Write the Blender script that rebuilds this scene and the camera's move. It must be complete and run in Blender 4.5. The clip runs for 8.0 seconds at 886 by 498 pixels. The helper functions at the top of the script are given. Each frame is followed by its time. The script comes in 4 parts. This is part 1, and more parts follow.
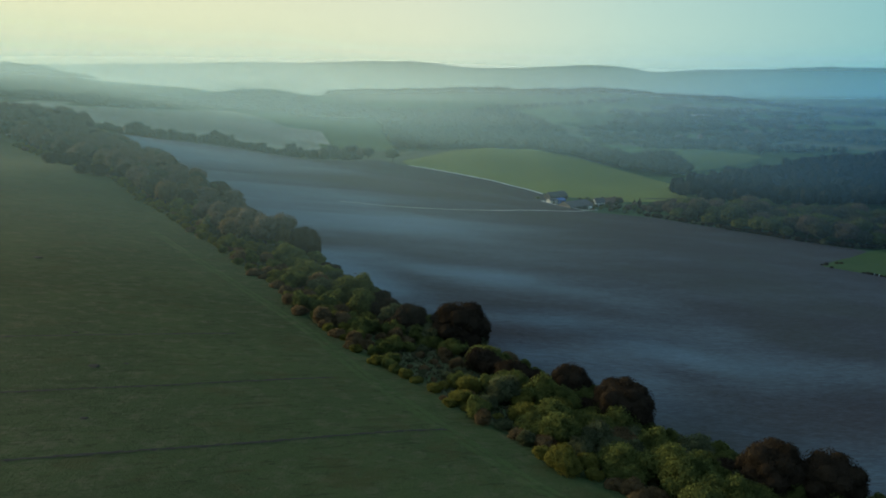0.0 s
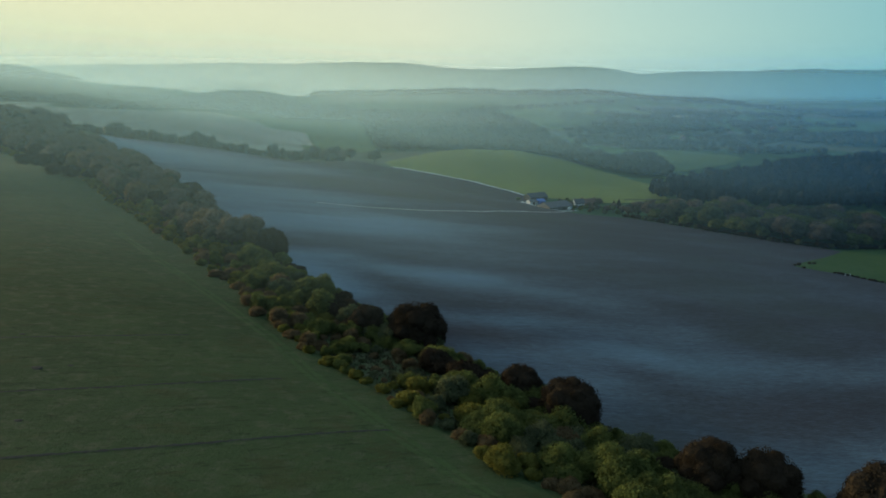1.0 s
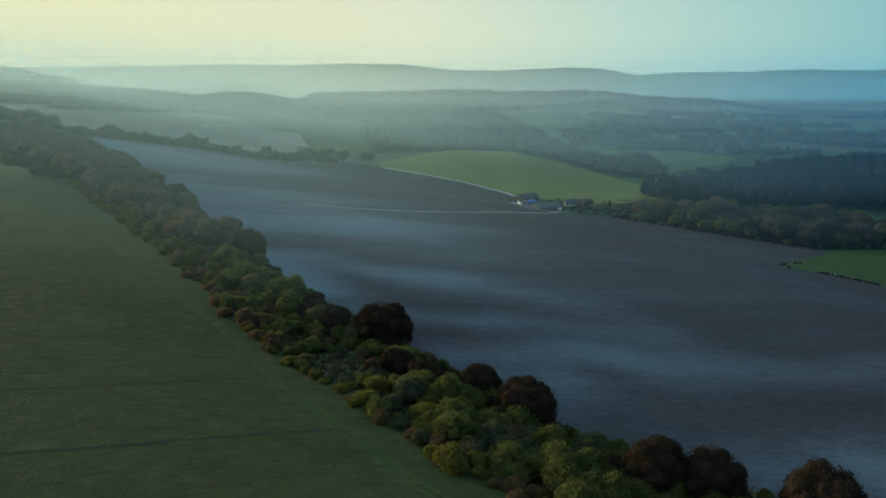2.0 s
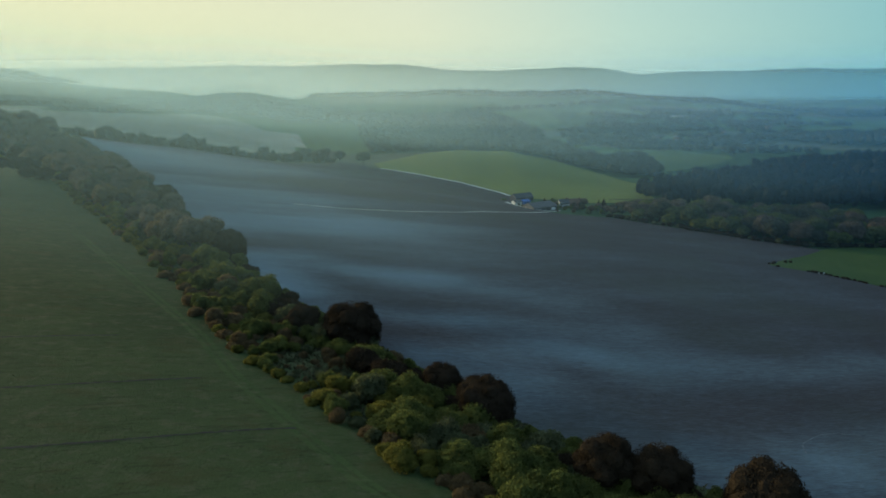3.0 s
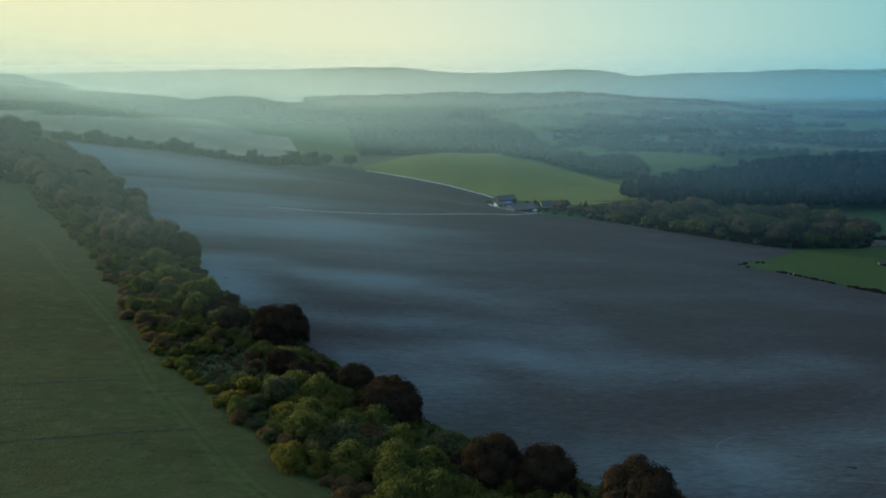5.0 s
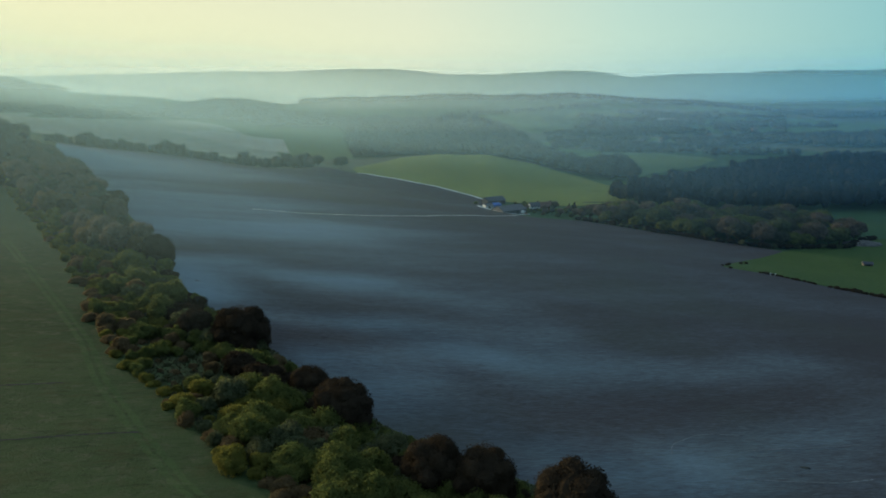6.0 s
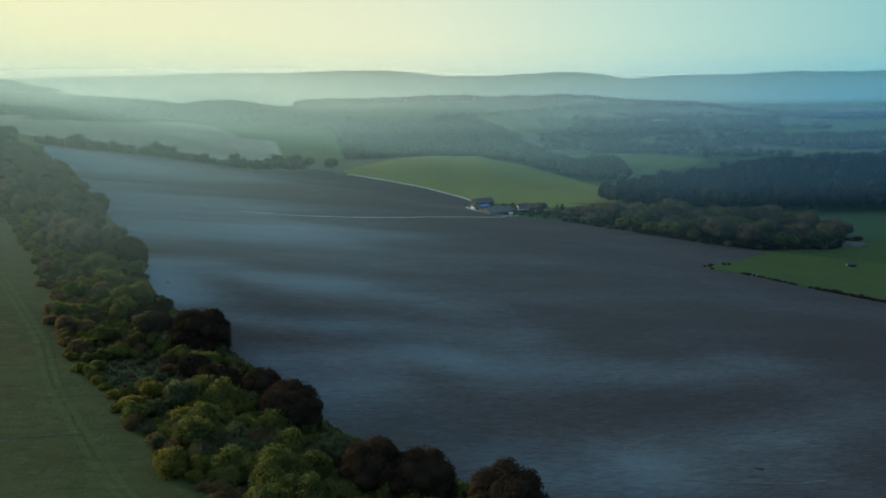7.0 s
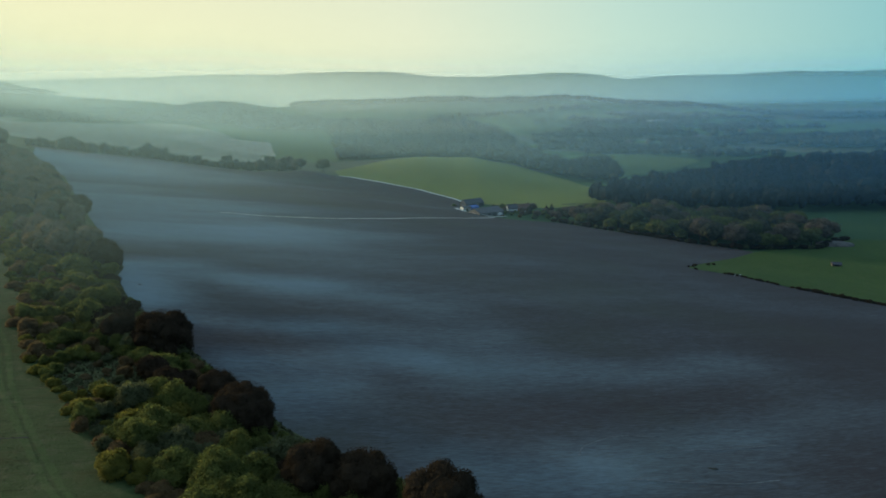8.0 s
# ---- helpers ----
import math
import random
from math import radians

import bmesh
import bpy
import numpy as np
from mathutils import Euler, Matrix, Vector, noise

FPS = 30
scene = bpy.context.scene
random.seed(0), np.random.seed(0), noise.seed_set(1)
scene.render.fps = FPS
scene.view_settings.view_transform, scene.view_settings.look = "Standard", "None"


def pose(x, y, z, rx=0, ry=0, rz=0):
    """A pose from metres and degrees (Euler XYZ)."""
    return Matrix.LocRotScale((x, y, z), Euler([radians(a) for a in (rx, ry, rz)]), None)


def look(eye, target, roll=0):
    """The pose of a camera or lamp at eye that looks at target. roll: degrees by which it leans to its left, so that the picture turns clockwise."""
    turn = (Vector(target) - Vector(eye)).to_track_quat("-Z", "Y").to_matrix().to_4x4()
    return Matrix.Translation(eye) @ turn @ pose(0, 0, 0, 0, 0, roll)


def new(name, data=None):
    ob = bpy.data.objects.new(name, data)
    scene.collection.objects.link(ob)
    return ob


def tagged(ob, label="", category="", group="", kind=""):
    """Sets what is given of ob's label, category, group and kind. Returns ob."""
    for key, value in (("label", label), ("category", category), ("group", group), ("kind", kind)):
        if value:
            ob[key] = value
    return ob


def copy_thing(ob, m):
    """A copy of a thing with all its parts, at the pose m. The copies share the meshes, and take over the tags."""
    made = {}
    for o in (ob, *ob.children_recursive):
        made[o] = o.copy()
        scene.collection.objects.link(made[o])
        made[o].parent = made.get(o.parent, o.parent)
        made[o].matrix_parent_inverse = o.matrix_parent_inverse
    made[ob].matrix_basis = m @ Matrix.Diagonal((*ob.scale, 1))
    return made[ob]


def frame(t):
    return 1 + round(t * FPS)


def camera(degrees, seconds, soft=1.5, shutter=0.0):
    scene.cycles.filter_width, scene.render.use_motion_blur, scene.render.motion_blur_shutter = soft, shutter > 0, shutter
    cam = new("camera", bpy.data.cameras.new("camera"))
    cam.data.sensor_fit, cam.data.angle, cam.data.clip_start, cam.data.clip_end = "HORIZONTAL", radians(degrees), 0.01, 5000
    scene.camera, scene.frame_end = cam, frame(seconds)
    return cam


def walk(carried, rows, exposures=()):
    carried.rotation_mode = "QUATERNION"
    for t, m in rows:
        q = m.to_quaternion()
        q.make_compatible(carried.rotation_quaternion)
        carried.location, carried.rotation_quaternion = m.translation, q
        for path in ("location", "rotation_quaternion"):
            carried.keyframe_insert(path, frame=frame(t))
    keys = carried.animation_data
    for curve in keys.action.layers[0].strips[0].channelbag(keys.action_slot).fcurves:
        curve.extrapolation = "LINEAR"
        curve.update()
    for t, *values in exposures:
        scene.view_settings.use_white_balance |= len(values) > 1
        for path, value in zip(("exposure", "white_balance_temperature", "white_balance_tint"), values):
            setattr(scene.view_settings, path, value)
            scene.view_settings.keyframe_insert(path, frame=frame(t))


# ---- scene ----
cam = camera(59.2, 8.0, soft=1.7)
METRES, EYE, TILT = 56.0, 100.0, -12.7
EXPO, KELVIN, TINT = 0.0, 6500, 10
ROWS = [
    (0.0, 0.0, 0.0, 0.0, 0.0, 0.0, -0.0),
    (0.5, 0.0549, 0.001, -0.001, -0.41, 0.03, 0.05),
    (1.0, 0.1106, 0.0004, -0.0024, -0.89, 0.09, 0.11),
    (1.5, 0.1684, -0.0037, -0.0043, -0.99, 0.15, 0.2),
    (3.0, 0.3494, -0.0132, -0.0114, -0.73, 0.2, 0.44),
    (3.5, 0.4129, -0.017, -0.0131, -0.7, 0.22, 0.49),
    (4.0, 0.4775, -0.0189, -0.0155, -0.71, 0.3, 0.56),
    (4.5, 0.5419, -0.0225, -0.0162, -0.64, 0.34, 0.62),
    (6.0, 0.737, -0.0276, -0.018, -0.83, 0.49, 0.84),
    (6.5, 0.8036, -0.0268, -0.019, -0.84, 0.53, 0.89),
    (7.0, 0.8686, -0.0276, -0.0197, -1.01, 0.6, 0.96),
    (7.5, 0.9336, -0.0295, -0.0201, -1.08, 0.65, 1.06),
    (8.0, 0.9989, -0.0311, -0.0213, -1.1, 0.66, 1.14),
]
walk(cam, [(t, pose(0, 0, EYE, TILT, 0, 0) @ pose(METRES * x, METRES * y, METRES * z, 90 + pitch, roll, yaw)) for t, x, y, z, yaw, pitch, roll in ROWS],
     [(0.0, EXPO, KELVIN, TINT), (4.0, EXPO + 0.05, KELVIN + 80, TINT), (8.0, EXPO + 0.12, KELVIN + 160, TINT)])

# ---- sky and sun ----
SUN_AZ, SUN_EL = -58.0, 5.0  # degrees from straight ahead (to the right: plus) and above the horizon
world = bpy.data.worlds.new("sky")
scene.world = world
world.use_nodes = True
wn, wl = world.node_tree.nodes, world.node_tree.links
wn.clear()
sky = wn.new("ShaderNodeTexSky")
sky.sky_type, sky.sun_disc = "NISHITA", False
sky.sun_elevation, sky.sun_rotation = radians(SUN_EL), radians(SUN_AZ)
sky.altitude, sky.air_density, sky.dust_density, sky.ozone_density = 150, 1.0, 2.0, 3.0
dim = wn.new("ShaderNodeVectorMath")
dim.operation = "SCALE"
dim.inputs["Scale"].default_value = 0.06
wl.new(sky.outputs[0], dim.inputs[0])
# the haze that hangs in the air: cream towards the sun, teal and blue away from it and overhead
way, toward, tone = wn.new("ShaderNodeTexCoord"), wn.new("ShaderNodeVectorMath"), wn.new("ShaderNodeValToRGB")
toward.operation = "DOT_PRODUCT"
toward.inputs[1].default_value = (math.sin(radians(SUN_AZ)), math.cos(radians(SUN_AZ)), 0)
wl.new(way.outputs["Generated"], toward.inputs[0])
half = wn.new("ShaderNodeMath")
half.operation, half.inputs[1].default_value, half.inputs[2].default_value = "MULTIPLY_ADD", 0.5, 0.5
wl.new(toward.outputs["Value"], half.inputs[0])
wl.new(half.outputs[0], tone.inputs[0])
HAZE = ((0.0, (0.10, 0.26, 0.52)), (0.35, (0.17, 0.41, 0.58)), (0.517, (0.29, 0.60, 0.62)), (0.655, (0.55, 0.78, 0.68)), (0.77, (0.82, 0.89, 0.66)), (0.94, (0.98, 0.96, 0.58)))
while len(tone.color_ramp.elements) < len(HAZE):
    tone.color_ramp.elements.new(0.5)
for el, (at, c) in zip(tone.color_ramp.elements, HAZE):
    el.position, el.color = at, (*c, 1)
xyz, lift, high, both = wn.new("ShaderNodeSeparateXYZ"), wn.new("ShaderNodeMapRange"), wn.new("ShaderNodeMix"), wn.new("ShaderNodeMix")
wl.new(way.outputs["Generated"], xyz.inputs[0])
lift.inputs[1].default_value, lift.inputs[2].default_value = 0.05, 0.7
wl.new(xyz.outputs[2], lift.inputs[0])
high.data_type = both.data_type = "RGBA"
wl.new(lift.outputs[0], high.inputs[0]), wl.new(tone.outputs[0], high.inputs[6])
high.inputs[7].default_value = (0.25, 0.41, 0.59, 1)
both.inputs[0].default_value = 0.88
wl.new(dim.outputs[0], both.inputs[6]), wl.new(high.outputs[2], both.inputs[7])
back = wn.new("ShaderNodeBackground")
back.inputs["Strength"].default_value = 1.0
wout = wn.new("ShaderNodeOutputWorld")
wl.new(both.outputs[2], back.inputs["Color"])
wl.new(back.outputs[0], wout.inputs["Surface"])
sun = new("sun", bpy.data.lights.new("sun", "SUN"))
sun.data.energy, sun.data.angle, sun.data.color = 5.0, radians(12), (1.0, 0.88, 0.55)
a, e = radians(SUN_AZ), radians(SUN_EL)
sun.matrix_world = look((0, 0, 400), Vector((0, 0, 400)) - Vector((math.sin(a) * math.cos(e), math.cos(a) * math.cos(e), math.sin(e))))

# ---- the lie of the land ----
PROFILE_S = [-900, -300, -100, 0, 34, 72, 109, 150, 364, 430, 520, 700, 3000]
PROFILE_Z = [125, 90, 72, 60.2, 55.9, 50.3, 43.5, 36.2, 9.0, -0.5, -6, -9, -10]
HILLS = [  # centre x, y, spread x, y, height
    (620, 830, 260, 200, 4),
    (-345, 665, 80, 120, 15),
    (-170, 355, 55, 60, 3.5),
    (-540, 1340, 330, 190, 24),
    (1150, 1920, 170, 170, 12),
    (-65, 835, 60, 80, 10.5),
    (760, 1900, 260, 150, 9),
]
RIDGES = [  # y at x = 0, slope on the plan, spread towards the viewer and away, then the crest's height along x
    (905, 0.0, 150, 150, [-170, -53, -20, 46, 111, 144, 177, 204, 280], [-4, 6, 9, 13, 12, 4, -2, -7, -10]),
    (1540, 0.0, 190, 200, [-1300, -809, -690, -660, -594, -431, -376, -332, -289, -260, -213, -158, -100, -47, 0, 61, 80, 114, 157, 190, 240], [54, 56, 53, 42, 39, 38, 42, 47, 45, 37, 33, 26, 21, 19, 15, 14, 20, 18, 11, 0, -9]),
    (2050, 0.0, 150, 200, [-1000, -624, -565, -507, -449, -391, -334, -250], [20, 31, 42, 49, 50, 41, 29, -8]),
    (2500, 0.0, 380, 350, [-2500, -1900, -1400, -1317, -1248, -1215, -1146, -1060, -973, -798, -560], [150, 140, 124, 119, 110, 98, 87, 74, 67, 56, 0]),
    (2600, -0.35, 420, 350, [-1000, -498, -374, -98, 87, 264, 499, 673, 825, 972, 1112, 1250], [10, 23, 31, 39, 43, 41, 43, 29, 20, 2, -8, -10]),
    (4330, 0.0, 320, 300, [-3300, -2297, -1693, -1238, -722, -173, -51, 71, 254, 438, 653, 868, 1022, 1100, 1168, 1240, 1670, 2071, 3300], [150, 148, 151, 159, 159, 166, 157, 134, 127, 132, 140, 143, 130, 112, 100, 112, 122, 132, 128]),
]


def lie(x, y):
    """Height of the ground at x, y (arrays or numbers)."""
    x, y = np.asarray(x, float), np.asarray(y, float)
    s, u = 0.8 * x + 0.6 * y, -0.6 * x + 0.8 * y
    z = sum(np.interp(s + d, PROFILE_S, PROFILE_Z) for d in (-24, -12, 0, 12, 24)) / 5
    z = z + 0.012 * np.clip(u - 66, 0, 600) * np.clip((430 - s) / 110, 0, 1)
    for cx, cy, rx, ry, h in HILLS:
        z = z + h * np.exp(-((x - cx) / rx) ** 2 - ((y - cy) / ry) ** 2)
    for y0, slope, near, far, xs, zs in RIDGES:
        soft = 0.008 * y0
        crest = sum(np.interp(x + d * soft, xs, zs) for d in (-1, -0.5, 0, 0.5, 1)) / 5 + 0.0005 * y0 * (np.sin(x / (0.023 * y0)) + 0.6 * np.sin(x / (0.0083 * y0)))
        off = y - y0 - slope * x
        z = z + np.maximum(crest - z, 0) * np.exp(-(off / np.where(off < 0, near, far)) ** 2)
    return z


# ---- materials ----
def graph(name):
    m = bpy.data.materials.new(name)
    m.use_nodes = True
    n, l = m.node_tree.nodes, m.node_tree.links
    return m, n, l, n["Principled BSDF"]


def put(l, value, socket):
    if isinstance(value, bpy.types.NodeSocket):
        l.new(value, socket)
    elif isinstance(value, tuple) and len(value) == 3 and socket.type == "RGBA":
        socket.default_value = (*value, 1)
    else:
        socket.default_value = value


def mix(n, l, fac, a, b, how="MIX"):
    x = n.new("ShaderNodeMix")
    x.data_type, x.blend_type = "RGBA", how
    put(l, fac, x.inputs[0]), put(l, a, x.inputs[6]), put(l, b, x.inputs[7])
    return x.outputs[2]


def calc(n, l, how, a, b=0.0):
    x = n.new("ShaderNodeMath")
    x.operation = how
    put(l, a, x.inputs[0]), put(l, b, x.inputs[1])
    return x.outputs[0]


def ramp(n, l, value, low, high):
    x = n.new("ShaderNodeMapRange")
    x.interpolation_type = "SMOOTHSTEP"
    put(l, value, x.inputs[0])
    x.inputs[1].default_value, x.inputs[2].default_value = low, high
    return x.outputs[0]


def grain(n, l, scale, detail=4.0, rough=0.55, stretch=(1, 1, 1), turn=0.0):
    g, mp, tx = n.new("ShaderNodeNewGeometry"), n.new("ShaderNodeMapping"), n.new("ShaderNodeTexNoise")
    mp.vector_type = "TEXTURE"
    mp.inputs["Scale"].default_value, mp.inputs["Rotation"].default_value = stretch, (0, 0, radians(turn))
    l.new(g.outputs["Position"], mp.inputs["Vector"])
    l.new(mp.outputs[0], tx.inputs["Vector"])
    tx.inputs["Scale"].default_value, tx.inputs["Detail"].default_value, tx.inputs["Roughness"].default_value = scale, detail, rough
    return tx.outputs["Fac"]


def relief(n, l, bsdf, height, depth, strength=1.0):
    b = n.new("ShaderNodeBump")
    b.inputs["Distance"].default_value, b.inputs["Strength"].default_value = depth, strength
    put(l, height, b.inputs["Height"])
    l.new(b.outputs[0], bsdf.inputs["Normal"])


def dull(b, rough=0.9, spec=0.2):
    b.inputs["Roughness"].default_value, b.inputs["Specular IOR Level"].default_value = rough, spec


def grass(name, a, b, dry, patch=0.03, bump=0.22, mottle=0.25):
    m, n, l, s = graph(name)
    dull(s, 0.9, 0.1)
    c = mix(n, l, ramp(n, l, grain(n, l, patch, 5), 0.35, 0.65), a, b)
    c = mix(n, l, calc(n, l, "MULTIPLY", ramp(n, l, grain(n, l, 0.35, 6, 0.75), 0.46, 0.70), 0.9), c, dry)
    c = mix(n, l, calc(n, l, "MULTIPLY", ramp(n, l, grain(n, l, 0.8, 5, 0.8, (2.2, 1, 1), 20), 0.52, 0.68), 0.7), c, tuple(0.5 * v for v in a))
    c = mix(n, l, calc(n, l, "MULTIPLY", ramp(n, l, grain(n, l, 2.6, 3, 0.7), 0.55, 0.7), 0.5), c, tuple(0.45 * v for v in a))
    c = mix(n, l, calc(n, l, "MULTIPLY", ramp(n, l, grain(n, l, 0.16, 5, 0.7, (1.6, 1, 1), 25), 0.52, 0.66), mottle), c, tuple(u * v for u, v in zip(a, (1.35, 0.92, 0.9))))
    c = mix(n, l, calc(n, l, "MULTIPLY", ramp(n, l, grain(n, l, 0.7, 4, 0.7, (9, 1, 1), 26), 0.54, 0.66), 0.7 * mottle), c, tuple(0.6 * v for v in a))
    put(l, c, s.inputs["Base Color"])
    relief(n, l, s, grain(n, l, 1.6, 5, 0.7), bump)
    return m


def plain(name, c, rough=0.8, metal=0.0, vary=0.25, scale=0.6, spec=0.3):
    m, n, l, s = graph(name)
    dull(s, rough, spec)
    s.inputs["Metallic"].default_value = metal
    v = mix(n, l, ramp(n, l, grain(n, l, scale, 5, 0.65), 0.3, 0.7), tuple(x * (1 - vary) for x in c), tuple(min(1, x * (1 + vary)) for x in c))
    put(l, v, s.inputs["Base Color"])
    return m


def leaf(name, a, b, sheen=0.25, through_light=0.35):
    """Leaves: two tones, by leaf and by tree, darker at crown cores, letting some light through."""
    m, n, l, s = graph(name)
    dull(s, 0.75, sheen)
    g, t = n.new("ShaderNodeNewGeometry"), n.new("ShaderNodeAttribute")
    t.attribute_name = "tint"
    o = n.new("ShaderNodeObjectInfo")
    f = calc(n, l, "MULTIPLY", calc(n, l, "ADD", calc(n, l, "ADD", g.outputs["Random Per Island"], t.outputs["Fac"]), o.outputs["Random"]), 0.36)
    c = mix(n, l, f, a, b)
    c = mix(n, l, ramp(n, l, grain(n, l, 0.5, 3), 0.4, 0.7), c, tuple(0.7 * v for v in a))
    put(l, c, s.inputs["Base Color"])
    tr, mx = n.new("ShaderNodeBsdfTranslucent"), n.new("ShaderNodeMixShader")
    put(l, c, tr.inputs["Color"])
    mx.inputs[0].default_value = through_light
    l.new(s.outputs[0], mx.inputs[1]), l.new(tr.outputs[0], mx.inputs[2])
    l.new(mx.outputs[0], n["Material Output"].inputs["Surface"])
    return m


def soil():
    """Ploughed chalk soil: pale flints and chalk where the plough cut deep, brown loam between, fine plough lines."""
    m, n, l, s = graph("ploughed_soil")
    dull(s, 0.95, 0.1)
    k = n.new("ShaderNodeAttribute")
    k.attribute_name = "chalk"
    broad = grain(n, l, 0.016, 3, 0.5, (2.6, 1, 1), 22)
    band = grain(n, l, 0.05, 5, 0.6, (3.2, 1, 1), 24)
    fine = grain(n, l, 0.6, 6, 0.75, (4.5, 1, 1), 20)
    amount = calc(n, l, "ADD", calc(n, l, "MULTIPLY", k.outputs["Fac"], 0.85), calc(n, l, "MULTIPLY", calc(n, l, "SUBTRACT", band, 0.5), 0.4))
    amount = calc(n, l, "ADD", amount, calc(n, l, "MULTIPLY", calc(n, l, "SUBTRACT", broad, 0.5), 0.7))
    amount = calc(n, l, "ADD", amount, calc(n, l, "MULTIPLY", calc(n, l, "SUBTRACT", fine, 0.5), 0.5))
    lines = grain(n, l, 2.4, 4, 0.7, (7, 1, 1), 20)
    amount = calc(n, l, "ADD", amount, calc(n, l, "MULTIPLY", calc(n, l, "SUBTRACT", lines, 0.5), 0.75))
    c = mix(n, l, ramp(n, l, amount, -0.1, 1.0), SOIL_DARK, SOIL_CHALK)
    c = mix(n, l, calc(n, l, "MULTIPLY", ramp(n, l, grain(n, l, 0.012, 3), 0.5, 0.7), 0.35), c, SOIL_GREEN)
    put(l, c, s.inputs["Base Color"])
    relief(n, l, s, grain(n, l, 1.1, 6, 0.7, (4, 1, 1), 20), 0.2)
    return m


SOIL_DARK, SOIL_CHALK, SOIL_GREEN = (0.057, 0.050, 0.052), (0.178, 0.246, 0.276), (0.060, 0.066, 0.048)


def country():
    """Open country: a patchwork of pastures and ploughland with ragged edges."""
    m, n, l, s = graph("open_country")
    dull(s, 0.95, 0.1)
    g, mp, v = n.new("ShaderNodeNewGeometry"), n.new("ShaderNodeMapping"), n.new("ShaderNodeTexVoronoi")
    mp.inputs["Scale"].default_value = (1 / 330, 1 / 260, 0)
    l.new(g.outputs["Position"], mp.inputs["Vector"]), l.new(mp.outputs[0], v.inputs["Vector"])
    v.inputs["Scale"].default_value, v.inputs["Randomness"].default_value = 1.0, 0.8
    sep = n.new("ShaderNodeSeparateColor")
    l.new(v.outputs["Color"], sep.inputs[0])
    c = mix(n, l, ramp(n, l, sep.outputs[0], 0.25, 0.75), (0.048, 0.095, 0.04), (0.095, 0.155, 0.055))
    c = mix(n, l, ramp(n, l, sep.outputs[1], 0.68, 0.72), c, (0.12, 0.125, 0.075))
    c = mix(n, l, calc(n, l, "MULTIPLY", ramp(n, l, grain(n, l, 0.02, 5), 0.4, 0.7), 0.6), c, (0.055, 0.09, 0.04))
    put(l, c, s.inputs["Base Color"])
    return m


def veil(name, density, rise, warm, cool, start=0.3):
    """Translucent sheet standing in for haze: thin, lit by sun and sky, thinning out at its foot and head."""
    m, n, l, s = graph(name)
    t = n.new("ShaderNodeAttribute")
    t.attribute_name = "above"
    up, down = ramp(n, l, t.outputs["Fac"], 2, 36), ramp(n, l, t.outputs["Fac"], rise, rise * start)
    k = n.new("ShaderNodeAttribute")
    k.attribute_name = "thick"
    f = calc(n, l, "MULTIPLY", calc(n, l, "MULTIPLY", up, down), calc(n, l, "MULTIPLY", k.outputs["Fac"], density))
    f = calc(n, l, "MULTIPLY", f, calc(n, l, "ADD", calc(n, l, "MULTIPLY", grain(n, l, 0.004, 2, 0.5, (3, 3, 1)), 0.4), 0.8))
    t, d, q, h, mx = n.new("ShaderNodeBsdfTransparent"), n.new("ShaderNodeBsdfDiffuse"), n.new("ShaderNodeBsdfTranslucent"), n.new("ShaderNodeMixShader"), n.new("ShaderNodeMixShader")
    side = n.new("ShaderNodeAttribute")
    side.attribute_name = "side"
    # warm sun glow and blue away from it, painted into the sheet's colour
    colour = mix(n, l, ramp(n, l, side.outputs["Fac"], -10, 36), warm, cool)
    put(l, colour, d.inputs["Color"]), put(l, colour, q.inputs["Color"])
    flat = n.new("ShaderNodeCombineXYZ")  # fixed shading normal: the sheet stays evenly bright however it leans
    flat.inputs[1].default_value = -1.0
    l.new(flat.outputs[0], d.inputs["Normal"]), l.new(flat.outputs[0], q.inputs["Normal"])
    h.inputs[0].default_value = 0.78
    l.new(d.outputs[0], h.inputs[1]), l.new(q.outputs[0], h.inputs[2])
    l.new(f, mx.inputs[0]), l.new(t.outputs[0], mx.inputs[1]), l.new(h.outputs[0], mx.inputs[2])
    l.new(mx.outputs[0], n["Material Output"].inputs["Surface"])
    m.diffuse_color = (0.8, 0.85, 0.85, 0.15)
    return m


# sheet colours: haze tint with the sun's glow painted in on one side
HAZE_SUNWARD_NEAR, HAZE_SUNWARD, HAZE_AWAY_FAR, HAZE_AWAY = (0.56, 0.87, 0.97), (0.80, 0.96, 0.98), (0.18, 0.62, 0.92), (0.16, 0.50, 1.0)
MEADOW = grass("meadow_grass", (0.041, 0.065, 0.022), (0.056, 0.081, 0.027), (0.090, 0.094, 0.046), 0.03, 0.3, 0.7)
PASTURE = grass("pasture", (0.18, 0.215, 0.045), (0.215, 0.245, 0.055), (0.27, 0.25, 0.075), 0.012)
# darker copy of the pasture grass, tuned for the one field at the right
DARK_PASTURE = grass("dark_pasture", (0.044, 0.086, 0.018), (0.058, 0.100, 0.022), (0.080, 0.096, 0.032), 0.02)
VALE = grass("valley_pasture", (0.095, 0.15, 0.05), (0.12, 0.175, 0.055), (0.15, 0.16, 0.07), 0.012)
STUBBLE = grass("pale_stubble", (0.38, 0.36, 0.27), (0.44, 0.42, 0.32), (0.48, 0.46, 0.36), 0.008)
FALLOW = grass("pale_ley", (0.28, 0.29, 0.21), (0.33, 0.34, 0.25), (0.36, 0.36, 0.27), 0.008)
ROUGH = grass("rough_grass", (0.078, 0.086, 0.036), (0.058, 0.086, 0.030), (0.125, 0.112, 0.06), 0.12)
COUNTRY, SOIL = country(), soil()
CHALK_ROAD = plain("chalk_road", (0.62, 0.60, 0.55), 0.9, 0, 0.2, 0.8)
